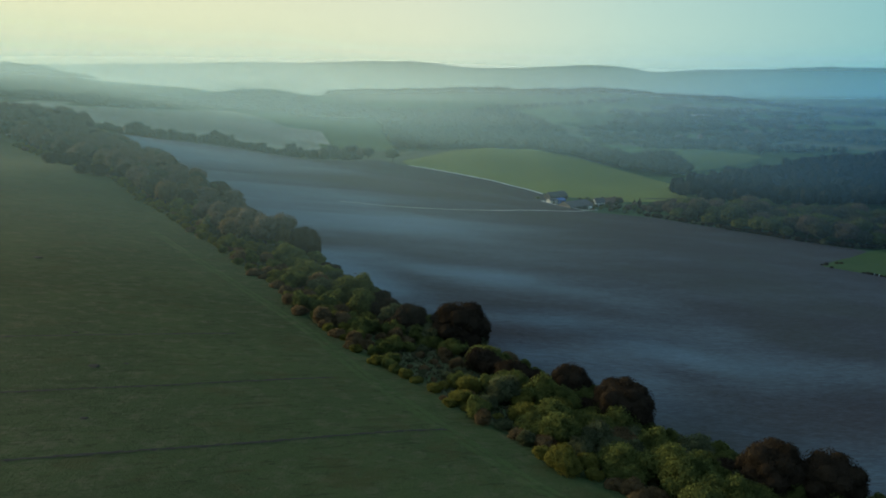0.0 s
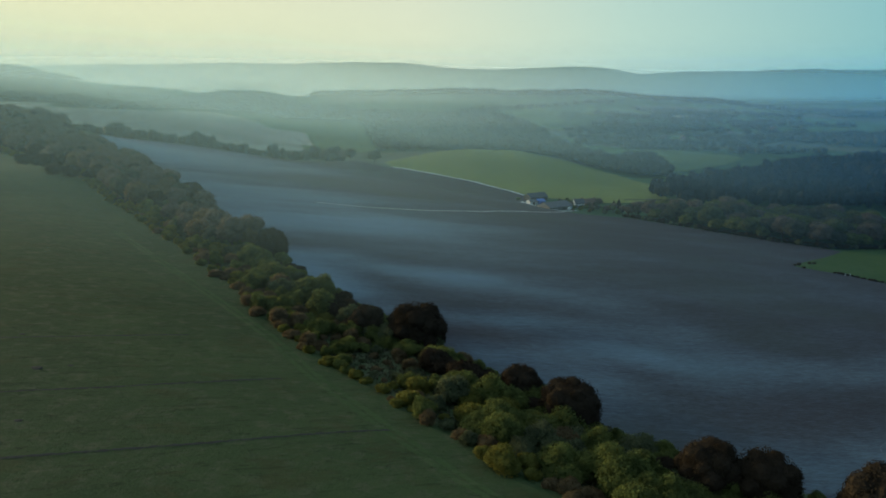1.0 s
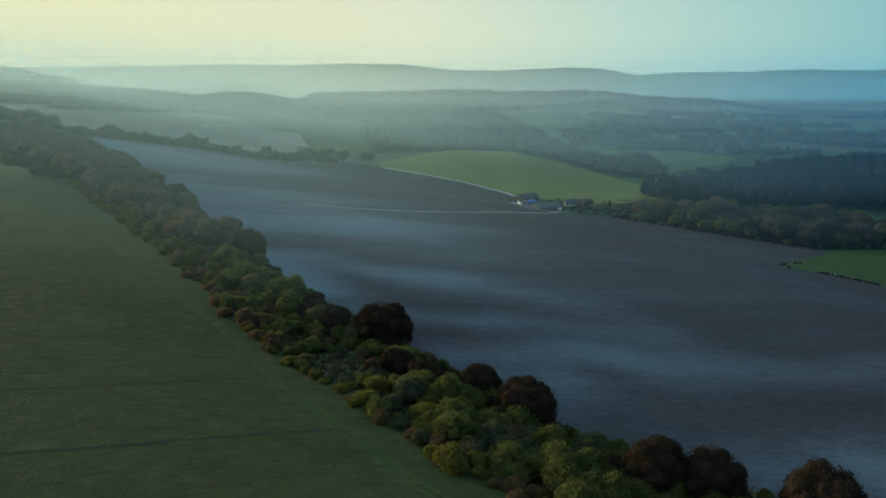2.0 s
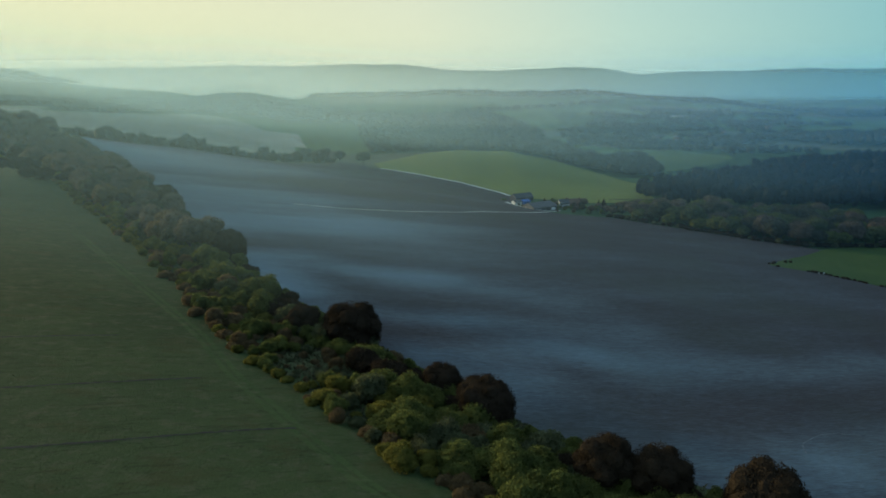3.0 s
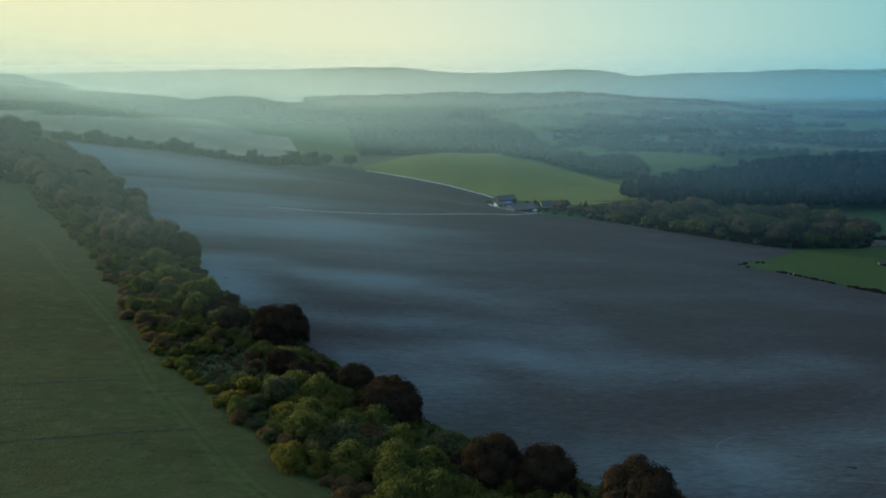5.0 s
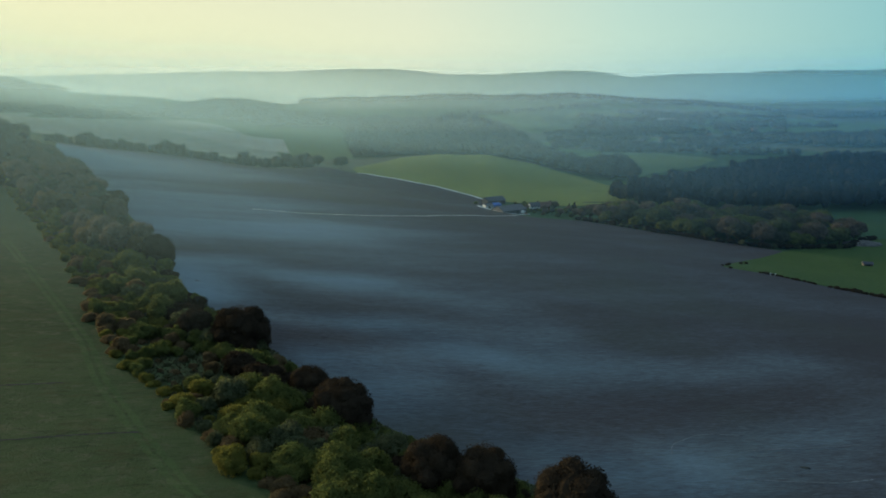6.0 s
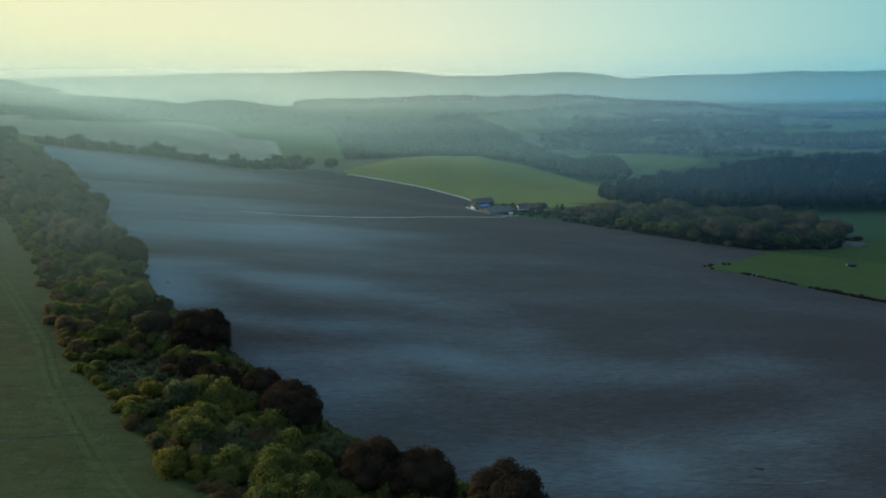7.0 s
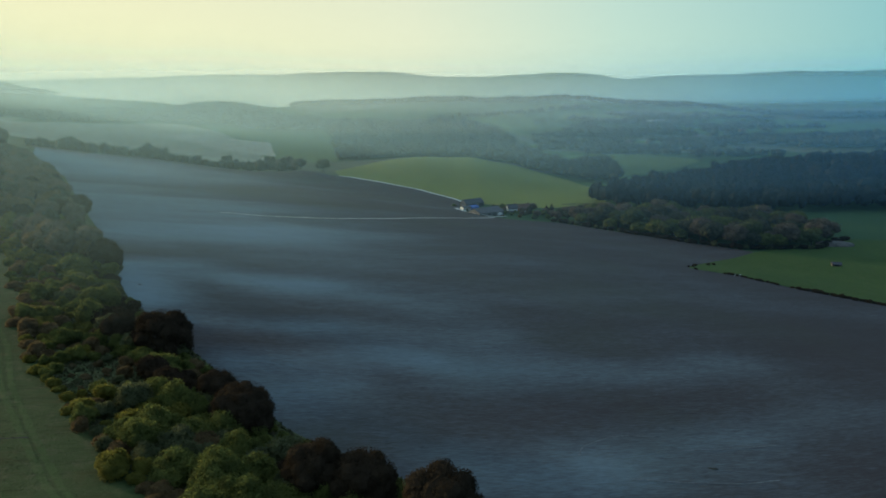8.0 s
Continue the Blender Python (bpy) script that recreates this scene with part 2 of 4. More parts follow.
TRODDEN = plain("trodden_earth", (0.035, 0.036, 0.026), 0.95, 0, 0.3, 1.5)
WORN = grass("worn_grass", (0.050, 0.083, 0.025), (0.062, 0.096, 0.030), (0.092, 0.105, 0.046), 0.1)
CHALK_MARK = plain("bruised_chalk", (0.135, 0.145, 0.155), 0.95, 0, 0.4, 1.2)
DEADWOOD = plain("dead_wood", (0.10, 0.092, 0.08), 0.9, 0, 0.25, 4.0)
BARK = plain("bark", (0.07, 0.055, 0.045), 0.95, 0, 0.35, 2.0)
LEAF_DARK = leaf("dark_foliage", (0.050, 0.036, 0.023), (0.058, 0.042, 0.028), 0.0, 0.3)
LEAF_GREEN = leaf("green_foliage", (0.116, 0.135, 0.040), (0.186, 0.198, 0.055), 0.04, 0.5)
LEAF_LIME = leaf("yellow_green_foliage", (0.152, 0.146, 0.034), (0.228, 0.206, 0.046), 0.04, 0.5)
LEAF_GREY = leaf("grey_green_foliage", (0.105, 0.118, 0.058), (0.165, 0.172, 0.082), 0.04, 0.5)
LEAF_RUST = leaf("rusty_foliage", (0.161, 0.113, 0.057), (0.230, 0.159, 0.078), 0.04, 0.5)
LEAF_TWIG = leaf("bare_twigs", (0.125, 0.098, 0.070), (0.19, 0.148, 0.102), 0.1)
LEAF_OLIVE = leaf("olive_foliage", (0.082, 0.098, 0.042), (0.142, 0.155, 0.062), 0.05)
LEAF_PINE = leaf("pine_foliage", (0.014, 0.019, 0.021), (0.025, 0.031, 0.030), 0.05, 0.1)
LEAF_WOOD = leaf("woodland_foliage", (0.048, 0.052, 0.036), (0.105, 0.104, 0.054), 0.1)


# ---- mesh builders ----
def mesh(name, verts, faces, mat, floats=None, smooth=False):
    me = bpy.data.meshes.new(name)
    me.from_pydata(verts if isinstance(verts, list) else verts.tolist(), [], faces if isinstance(faces, list) else faces.tolist())
    for m in mat if isinstance(mat, (list, tuple)) else [mat]:
        me.materials.append(m)
    for key, values in (floats or {}).items():
        at = me.attributes.new(key, "FLOAT", "POINT")
        at.data.foreach_set("value", np.asarray(values, np.float32))
    if smooth:
        me.polygons.foreach_set("use_smooth", [True] * len(me.polygons))
    return me


def part(name, me, parent, label="", m=None):
    ob = new(name, me)
    ob.parent = parent
    if m is not None:
        ob.matrix_basis = m
    return tagged(ob, label) if label else ob


def resample(line, k):
    p = np.array(line, float)
    d = np.concatenate([[0], np.cumsum(np.hypot(*np.diff(p, axis=0).T))])
    w = np.linspace(0, d[-1], k)
    return np.stack([np.interp(w, d, p[:, 0]), np.interp(w, d, p[:, 1])], 1)


def patch(name, near, far, mat, n, k, lift=0.1, floats=None, label="", category="", kind="structure"):
    """A sheet of land between two lines on the plan, laid on the ground."""
    a, b = resample(near, n), resample(far, n)
    w = np.linspace(0, 1, k)[:, None, None]
    p = (a * (1 - w) + b * w).reshape(-1, 2)
    i = np.arange((n - 1) * (k - 1))
    r, c = i // (n - 1), i % (n - 1)
    q = r * n + c
    faces = np.stack([q, q + 1, q + n + 1, q + n], 1)
    v = np.column_stack([p, lie(p[:, 0], p[:, 1]) + lift])
    ob = new(name, mesh(name, v, faces, mat, {key: f(p) for key, f in (floats or {}).items()}, True))
    return tagged(ob, label, category, kind=kind)


def ribbon(name, line, width, mat, lift, step=3.0, label="", category="", kind="structure", wobble=0.0):
    p = np.array(line, float)
    k = max(3, int(np.hypot(*np.diff(p, axis=0).T).sum() / step))
    p = resample(line, k)
    for _ in range(3):
        p[1:-1] = (p[:-2] + 2 * p[1:-1] + p[2:]) / 4
    d = np.gradient(p, axis=0)
    d /= np.hypot(d[:, 0], d[:, 1])[:, None]
    nrm = np.stack([-d[:, 1], d[:, 0]], 1)
    rng = np.random.default_rng(k)
    wd = width * (1 + wobble * rng.uniform(-1, 1, k))[:, None] / 2
    p = p + nrm * (wobble * width * rng.uniform(-0.5, 0.5, k))[:, None]
    e = np.concatenate([p - nrm * wd, p, p + nrm * wd])
    v = np.column_stack([e, lie(e[:, 0], e[:, 1]) + lift])
    v[k:2 * k, 2] += 0.01
    i = np.arange(k - 1)
    faces = np.concatenate([np.stack([i, i + 1, i + k + 1, i + k], 1), np.stack([i + k, i + k + 1, i + 2 * k + 1, i + 2 * k], 1)])
    return tagged(new(name, mesh(name, v, faces, mat, None, True)), label, category, kind=kind)


def ico(k):
    bm = bmesh.new()
    bmesh.ops.create_icosphere(bm, subdivisions=k, radius=1)
    v = np.array([x.co[:] for x in bm.verts])
    bm.verts.index_update()
    f = np.array([[x.index for x in y.verts] for y in bm.faces])
    bm.free()
    return v, f


ICO = {k: ico(k) for k in (1, 2, 3)}


def leaves(rng, lobes, count, size, floor=-0.55, out=0.36):
    """Leaf sprays, as bent four-cornered blades, over the outside of a cluster of lobes (rows: centre, radii). Verts and faces."""
    lob = np.array(lobes, float)
    area = lob[:, 3] * lob[:, 4] + lob[:, 3] * lob[:, 5]
    which = rng.choice(len(lob), count * 2, p=area / area.sum())
    d = rng.normal(size=(count * 2, 3))
    d /= np.linalg.norm(d, axis=1)[:, None]
    keep = d[:, 2] > floor
    which, d = which[keep], d[keep]
    c, r = lob[which, :3], lob[which, 3:]
    p = c + d * r * (0.84 + out * rng.uniform(0, 1, (len(d), 1)) ** 1.6)
    inside = np.zeros(len(p), bool)
    for j, row in enumerate(lob):
        inside |= (((p - row[:3]) / row[3:]) ** 2).sum(1) < 0.5
    p, d = p[~inside][:count], d[~inside][:count]
    k = len(p)
    nrm = d + rng.normal(size=(k, 3)) * 0.42
    nrm /= np.linalg.norm(nrm, axis=1)[:, None]
    t = np.cross(nrm, rng.normal(size=(k, 3)))
    t /= np.linalg.norm(t, axis=1)[:, None]
    b = np.cross(nrm, t)
    w = size * rng.uniform(0.6, 1.3, (k, 1))
    q = np.stack([p - t * w * 0.5, p - b * w * 0.42 - nrm * w * 0.18, p + t * w * 0.55, p + b * w * 0.42 - nrm * w * 0.18], 1)
    return q.reshape(-1, 3), np.arange(4 * k).reshape(-1, 4)


def cores(rng, lobes, level=2, scale=0.86, rough=0.12):
    vs, fs, o = [], [], 0
    v0, f0 = ICO[level]
    for row in np.array(lobes, float):
        v = v0 * (1 + rng.uniform(-rough, rough, (len(v0), 1))) * row[3:] * scale + row[:3]
        vs.append(v), fs.append(f0 + o)
        o += len(v)
    return np.concatenate(vs), np.concatenate(fs)


def crown_mesh(name, rng, lobes, count, size, mat, level=2, scale=0.86, out=0.36):
    v1, f1 = leaves(rng, lobes, count, size, -0.55, out)
    v2, f2 = cores(rng, lobes, level, scale)
    # cores get a fixed dark tint: shade inside the crown put into the colour
    tint = np.concatenate([np.repeat(rng.uniform(0, 1, len(f1)), 4), np.full(len(v2), 0.15)])
    return mesh(name, v1.tolist() + v2.tolist(), f1.tolist() + (f2 + len(v1)).tolist(), mat, {"tint": tint})


def tube(path, radii, sides=6):
    """Verts and faces of a tapering limb along a path."""
    p = [Vector(x) for x in path]
    vs, fs = [], []
    for i, c in enumerate(p):
        d = (p[min(i + 1, len(p) - 1)] - p[max(i - 1, 0)]).normalized()
        a = d.orthogonal().normalized()
        b = d.cross(a)
        for k in range(sides):
            g = 2 * math.pi * k / sides
            vs.append((c + (a * math.cos(g) + b * math.sin(g)) * radii[i])[:])
    for i in range(len(p) - 1):
        for k in range(sides):
            j = (k + 1) % sides
            fs.append((i * sides + k, i * sides + j, (i + 1) * sides + j, (i + 1) * sides + k))
    return vs, fs


def limbs_mesh(name, rng, height, girth, reach, mat, count=5, foot=0.0):
    """Trunk with limbs that climb into the crown."""
    vs, fs = [], []

    def add(v, f):
        o = len(vs)
        vs.extend(v)
        fs.extend(tuple(i + o for i in q) for q in f)

    lean = rng.uniform(-0.05, 0.05, 2) * height
    add(*tube([(0, 0, -0.6), (0, 0, 0.3), (lean[0] * 0.4, lean[1] * 0.4, height * 0.4), (lean[0], lean[1], height * 0.82)], [girth * 1.5, girth, girth * 0.75, girth * 0.25]))
    for i in range(count):
        g = 2 * math.pi * (i + rng.uniform(0, 0.6)) / count
        z0, r = height * rng.uniform(0.25, 0.5), reach * rng.uniform(0.6, 0.95)
        add(*tube([(0, 0, z0), (math.cos(g) * r * 0.5, math.sin(g) * r * 0.5, z0 + height * 0.16), (math.cos(g) * r, math.sin(g) * r, z0 + height * 0.36)], [girth * 0.5, girth * 0.33, girth * 0.1], 5))
    return mesh(name, vs, fs, mat)


def lobed(rng, r, h, base, count, flat=0.8):
    """Lobes of a round crown of radius r from base to h."""
    mid, half = (base + h) / 2, (h - base) / 2
    rows = [(0, 0, mid, r * 0.78, r * 0.78, half * 0.88)]
    for i in range(count):
        g, e = 2 * math.pi * (i * 0.618 + rng.uniform(0, 0.1)), rng.uniform(-0.5, 0.9)
        k = math.sqrt(max(0.1, 1 - e * e))
        q = rng.uniform(0.34, 0.5)
        rows.append((math.cos(g) * k * r * 0.62, math.sin(g) * k * r * 0.62, mid + e * half * 0.6, r * q, r * q, half * q * flat * 1.15))
    return rows


def domed(rng, r, h, count):
    """Lobes of a broad dome that is leafy to the ground."""
    rows = [(0, 0, h * 0.42, r * 0.88, r * 0.86, h * 0.49)]
    for i in range(count):
        g, e = 2.4 * i + rng.uniform(0, 0.5), -0.15 + 1.05 * ((i + 0.5) / count) + rng.uniform(-0.08, 0.08)
        k, q = math.sqrt(max(0.04, 1 - e * e)), rng.uniform(0.20, 0.38)
        rows.append((math.cos(g) * k * r * 0.68, math.sin(g) * k * r * 0.68, h * (0.44 + 0.37 * e), r * q, r * q * rng.uniform(0.85, 1.15), h * q * 0.52))
    for i in range(7):
        g = 0.9 * i + rng.uniform(0, 0.4)
        rows.append((math.cos(g) * r * 0.60, math.sin(g) * r * 0.60, h * 0.2, r * 0.34, r * 0.34, h * 0.22))
    return rows


def tree_kind(name, label, category, seed, r, h, base, mat, count, size, lobes=9, core=0.86, group="", dome=False):
    """One tree with trunk and crown, to be copied."""
    rng = np.random.default_rng(seed)
    root = new(name)
    tagged(root, label, category, group)
    part("trunk", limbs_mesh("trunk", rng, h * 0.9, 0.035 * h, r * 0.75, BARK), root)
    part("crown", crown_mesh("crown", rng, domed(rng, r, h, lobes) if dome else lobed(rng, r, h, base, lobes), count, size, mat, 2, core, 0.28 if dome else 0.36), root)
    return root


def shrub_kind(name, label, seed, r, h, mat, count, size, lobes=6, core=0.84):
    rng = np.random.default_rng(seed)
    root = new(name)
    tagged(root, label, "shrub", "shrubs of the hedgerow")
    part("stem", limbs_mesh("stem", rng, h * 0.8, 0.03 * h + 0.02, r * 0.8, BARK, 4), root)
    rows = [(0, 0, h * 0.40, r * 0.70, r * 0.66, h * 0.44)]
    for i in range(lobes):  # rounded sprays swelling out of one dome
        g, e = 2.4 * i + rng.uniform(0, 0.8), rng.uniform(-0.1, 0.95)
        k, q = math.sqrt(max(0.05, 1 - e * e)), rng.uniform(0.26, 0.46)
        rows.append((math.cos(g) * k * r * 0.62, math.sin(g) * k * r * 0.62, h * (0.40 + 0.36 * e), r * q, r * q * rng.uniform(0.8, 1.2), h * q * rng.uniform(0.5, 0.72)))
    part("crown", crown_mesh("crown", rng, rows, count, size, mat, 2, core, 0.52), root)
    return root


used = set()


def stand(kind, x, y, turn=0.0, size=1.0, tall=1.0, sink=0.15):
    """Puts a tree or shrub on the ground: the first of its kind itself, then copies."""
    m = pose(x, y, float(lie(x, y)) - sink, 0, 0, turn) @ Matrix.Diagonal((size, size, size * tall, 1))
    if kind.name not in used:
        used.add(kind.name)
        kind.matrix_basis = m
        return kind
    ob = copy_thing(kind, pose(0, 0, 0))
    ob.matrix_basis = m
    return ob


joined = {}


def blend_in(key, kind, x, y, turn=0.0, size=1.0, tall=1.0, sink=0.15):
    """Notes a far copy of a kind, to be joined with its like into one stretch."""
    m = pose(x, y, float(lie(x, y)) - sink, 0, 0, turn) @ Matrix.Diagonal((size, size, size * tall, 1))
    joined.setdefault(key, []).append((kind, np.array(m)))


def join_all(key, label, category):
    """One mesh of all the noted copies, crowns alone where the stems are hidden."""
    vs, fs, tint, mats, idx, o = [], [], [], [], [], 0
    cache = {}
    rng = np.random.default_rng(len(key))
    for kind, m in joined[key]:
        if kind.name not in cache:
            rows = []
            for ob in kind.children:
                me = ob.data
                v = np.empty(len(me.vertices) * 3)
                me.vertices.foreach_get("co", v)
                t = np.zeros(len(me.vertices))
                if "tint" in me.attributes:
                    me.attributes["tint"].data.foreach_get("value", t)
                rows.append((v.reshape(-1, 3), [list(p.vertices) for p in me.polygons], t, me.materials[0]))
            cache[kind.name] = rows
        own = rng.uniform(0, 0.9)
        for v, f, t, mat in cache[kind.name]:
            if mat not in mats:
                mats.append(mat)
            vs.append(v @ m[:3, :3].T + m[:3, 3])
            fs.extend([[i + o for i in q] for q in f])
            idx.extend([mats.index(mat)] * len(f))
            tint.append(t + own)
            o += len(v)
    me = mesh(key, np.concatenate(vs), fs, mats, {"tint": np.concatenate(tint)})
    me.polygons.foreach_set("material_index", idx)
    return tagged(new(key, me), label, category, kind="stuff")


def su(s, u):
    """Plan place from the distance across the slope and along it."""
    return 0.8 * s - 0.6 * u, 0.6 * s + 0.8 * u


# ---- ground ----
gx = np.concatenate([np.linspace(-3300, -460, 50)[:-1], np.arange(-460, 561, 8.5), np.linspace(560, 3300, 50)[1:]])
gy = np.concatenate([np.linspace(-700, -60, 14)[:-1], np.arange(-60, 700, 8.5), np.linspace(700, 1700, 64)[1:], np.linspace(1700, 4700, 76)[1:]])
X, Y = np.meshgrid(gx, gy)
n, k = len(gx), len(gy)
i = np.arange((n - 1) * (k - 1))
q = (i // (n - 1)) * n + i % (n - 1)
ground = new("ground", mesh("ground", np.column_stack([X.ravel(), Y.ravel(), lie(X, Y).ravel() - 0.35]), np.stack([q, q + 1, q + n + 1, q + n], 1), COUNTRY, None, True))
tagged(ground, "rolling farmland of green pastures and ploughland in a valley", "ground", kind="structure")

# edges on the plan: distance across the slope, by distance along it
EDGE_U = [-200, 0, 130, 165, 211, 311, 391, 470, 585, 700]
EDGE_S = [64, 64, 65, 72, 77.5, 86, 93, 88, 76, 40]
FOOT_U = [-200, 41, 68, 111, 166, 195, 209, 391, 552, 691, 851, 974, 1160]
FOOT_S = [104, 102, 94, 96, 98.5, 104, 110, 141, 170, 178, 214, 220, 277]
BRINK_U = [-200, 94, 131, 160, 181, 199, 209, 225, 243, 291, 355, 385, 427, 476, 500, 558, 609, 654, 685, 735, 844, 856, 887, 895, 1000, 1160]
BRINK_S = [375, 371, 367, 369, 360, 415, 472, 470, 468, 461, 455, 427, 427, 466, 471, 475, 467, 458, 449, 446, 440, 398, 312, 285, 262, 280]


def strip(u0, u1, us, ss, k=140):
    return [su(float(np.interp(u, us, ss)), u) for u in np.linspace(u0, u1, k)]


# chalky patches on the plough: two ends and half width
CHALK = [((-41, 236), (-12, 196), 10, 1.0), ((-28, 248), (9, 241), 13, 0.65), ((9, 241), (52, 217), 13, 0.5), ((0, 178), (28, 181), 9, 0.5), ((39, 181), (72, 190), 9, 0.5),
         ((20, 144), (60, 161), 9, 0.5), ((60, 161), (130, 182), 11, 0.42), ((26, 126), (40, 134), 9, 0.6), ((55, 105), (82, 117), 8, 0.42), ((82, 117), (120, 132), 8, 0.42), ((120, 132), (155, 152), 10, 0.2),
         ((72, 101), (115, 111), 7, 0.28), ((-73, 329), (-23, 353), 24, 0.5), ((-23, 353), (6, 332), 22, 0.4), ((-141, 457), (-49, 441), 26, 0.55), ((-310, 715), (-200, 642), 40, 0.7),
         ((-260, 660), (-70, 370), 70, 0.6), ((-330, 830), (-120, 640), 60, 0.7), ((-60, 400), (20, 250), 40, 0.18), ((20, 430), (60, 320), 50, 0.2)]


def chalk(p):
    x, y = p[:, 0], p[:, 1]
    wx, wy = np.sin(y / 23.0 + x / 61.0) * 6 + np.sin(y / 9.0) * 2, np.sin(x / 19.0 - y / 47.0) * 5 + np.sin(x / 7.3 + y / 31.0) * 2
    total = np.zeros(len(p))
    for (ax, ay), (bx, by), w, v in CHALK:
        d = np.array([bx - ax, by - ay])
        f = np.clip(((x + wx - ax) * d[0] + (y + wy - ay) * d[1]) / (d @ d), 0, 1)
        r = np.hypot(x + wx - ax - f * d[0], y + wy - ay - f * d[1])
        total = 1 - (1 - total) * (1 - 0.8 * v * np.exp(-(r / (1.3 * w)) ** 2))
    return total


patch("meadow", strip(-200, 700, [-200, 700], [-160, -160]), strip(-200, 700, EDGE_U, [v + 3 for v in EDGE_S]), MEADOW, 180, 50, 0.12, None, "short green downland meadow with darker mottling", "meadow")
patch("ploughed_field", strip(-200, 1160, FOOT_U, FOOT_S, 300), strip(-200, 1160, BRINK_U, BRINK_S, 300), SOIL, 330, 110, 0.1, {"chalk": chalk}, "dark ploughed field with pale chalky streaks", "field")
patch("hedge_bank", strip(-200, 1160, EDGE_U, [v + 2.8 for v in EDGE_S], 260), strip(-200, 1160, FOOT_U, FOOT_S, 260), ROUGH, 220, 12, 0.16, None, "rough dry grass bank under the hedgerow", "bank")
patch("pasture", [(-34, 803), (9, 769), (46, 734), (79, 685), (98, 655), (150, 640), (212, 660)], [(-45, 850), (0, 905), (50, 940), (110, 945), (165, 920), (210, 850), (228, 764)], PASTURE, 50, 40, 0.25, None, "bright green pasture on a low rise beside the farm", "field")
patch("pasture", [(205, 1230), (240, 1235), (280, 1250)], [(205, 1375), (250, 1370), (295, 1355)], VALE, 16, 16, 0.5, None, "small green pasture between woods in the valley", "field")
patch("pasture", [(262, 872), (300, 890), (370, 955), (420, 1025)], [(296, 1145), (330, 1160), (375, 1150), (424, 1060)], VALE, 30, 24, 0.3, None, "green pasture behind the dark wood", "field")
patch("pasture", strip(-200, 209, [-200, 94, 131, 160, 181, 199, 209], [372, 372, 368, 370, 361, 416, 473]), strip(-200, 209, [-200, 209], [900, 560]), DARK_PASTURE, 70, 60, 0.12, None, "green pasture with a low hedge beside the plough", "field")
patch("ley_field", [(-700, 1150), (-494, 1090), (-348, 950), (-250, 965), (-115, 985)], [(-760, 1445), (-600, 1475), (-430, 1462), (-290, 1350), (-150, 1180)], FALLOW, 60, 40, 0.5, None, "pale grey-green ley beyond the far hedge", "field")
patch("stubble_field", [(-392, 1315), (-330, 1262), (-260, 1210), (-164, 1150)], [(-386, 1322), (-322, 1326), (-260, 1310), (-200, 1296)], STUBBLE, 50, 20, 0.9, None, "pale stubble field on a far slope", "field")
patch("pasture", [(-148, 1015), (-110, 1010), (-62, 1040)], [(-226, 1325), (-172, 1385), (-98, 1415)], VALE, 24, 24, 0.8, None, "green pasture beside the far wood", "field")
for near, far, mat, label in (([(560, 1805), (600, 1795), (634, 1780)], [(583, 1882), (615, 1862), (650, 1830)], STUBBLE, "pale field on the slope across the valley"),
                              ([(660, 1410), (760, 1480), (850, 1545)], [(630, 1490), (720, 1525), (895, 1640)], VALE, "narrow green field between valley woods"),
                              ([(221, 2045), (260, 2040), (310, 2035)], [(229, 2145), (280, 2150), (322, 2135)], VALE, "small field under the wooded ridge"),
                              ([(380, 1960), (450, 1920), (540, 1850)], [(420, 2080), (500, 2040), (590, 1960)], VALE, "hazy green field under the wooded ridge"),
                              ([(408, 1362), (440, 1355), (471, 1342)], [(435, 1427), (470, 1425), (502, 1411)], VALE, "small green field among the valley trees")):
    patch("pasture" if mat is VALE else "stubble_field", near, far, mat, 14, 10, 0.6, None, label, "field")

# chalk roads and trodden lines
ribbon("farm_track", [(106, 567), (83, 522), (39, 461), (5, 432), (-29, 415), (-55, 414)], 1.3, CHALK_ROAD, 0.22, 3, "thin pale chalk track across the ploughed field", "track", wobble=0.35)
ribbon("farm_road", [(-34, 802), (-25, 798), (9, 768), (46, 732), (78, 684), (86, 664)], 2.8, CHALK_ROAD, 0.45, 4, "pale concrete farm road leading to the barns", "road", wobble=0.08)
ribbon("farm_road", [(79, 618), (82, 606), (88, 588), (98, 574), (107, 570), (116, 580)], 2.8, CHALK_ROAD, 0.45, 4, "pale concrete yard before the farm sheds", "road", wobble=0.12)

# ---- main trees of the hedgerow ----
OAK = tree_kind("oak_tree", "dark round-crowned tree in the hedgerow", "tree", 11, 4.6, 8.3, -0.4, LEAF_DARK, 15000, 0.21, 17, 0.92, "dark hedgerow trees", True)
OAK_B = tree_kind("oak_tree", "dark round-crowned tree in the hedgerow", "tree", 12, 4.4, 7.8, -0.4, LEAF_DARK, 15000, 0.21, 15, 0.92, "dark hedgerow trees", True)
OAKS = [(27.2, 109.5), (3.4, 146.0), (-6.6, 149.5), (20.8, 120), (41, 89), (47.3, 87), (57, 78), (-42, 231)]
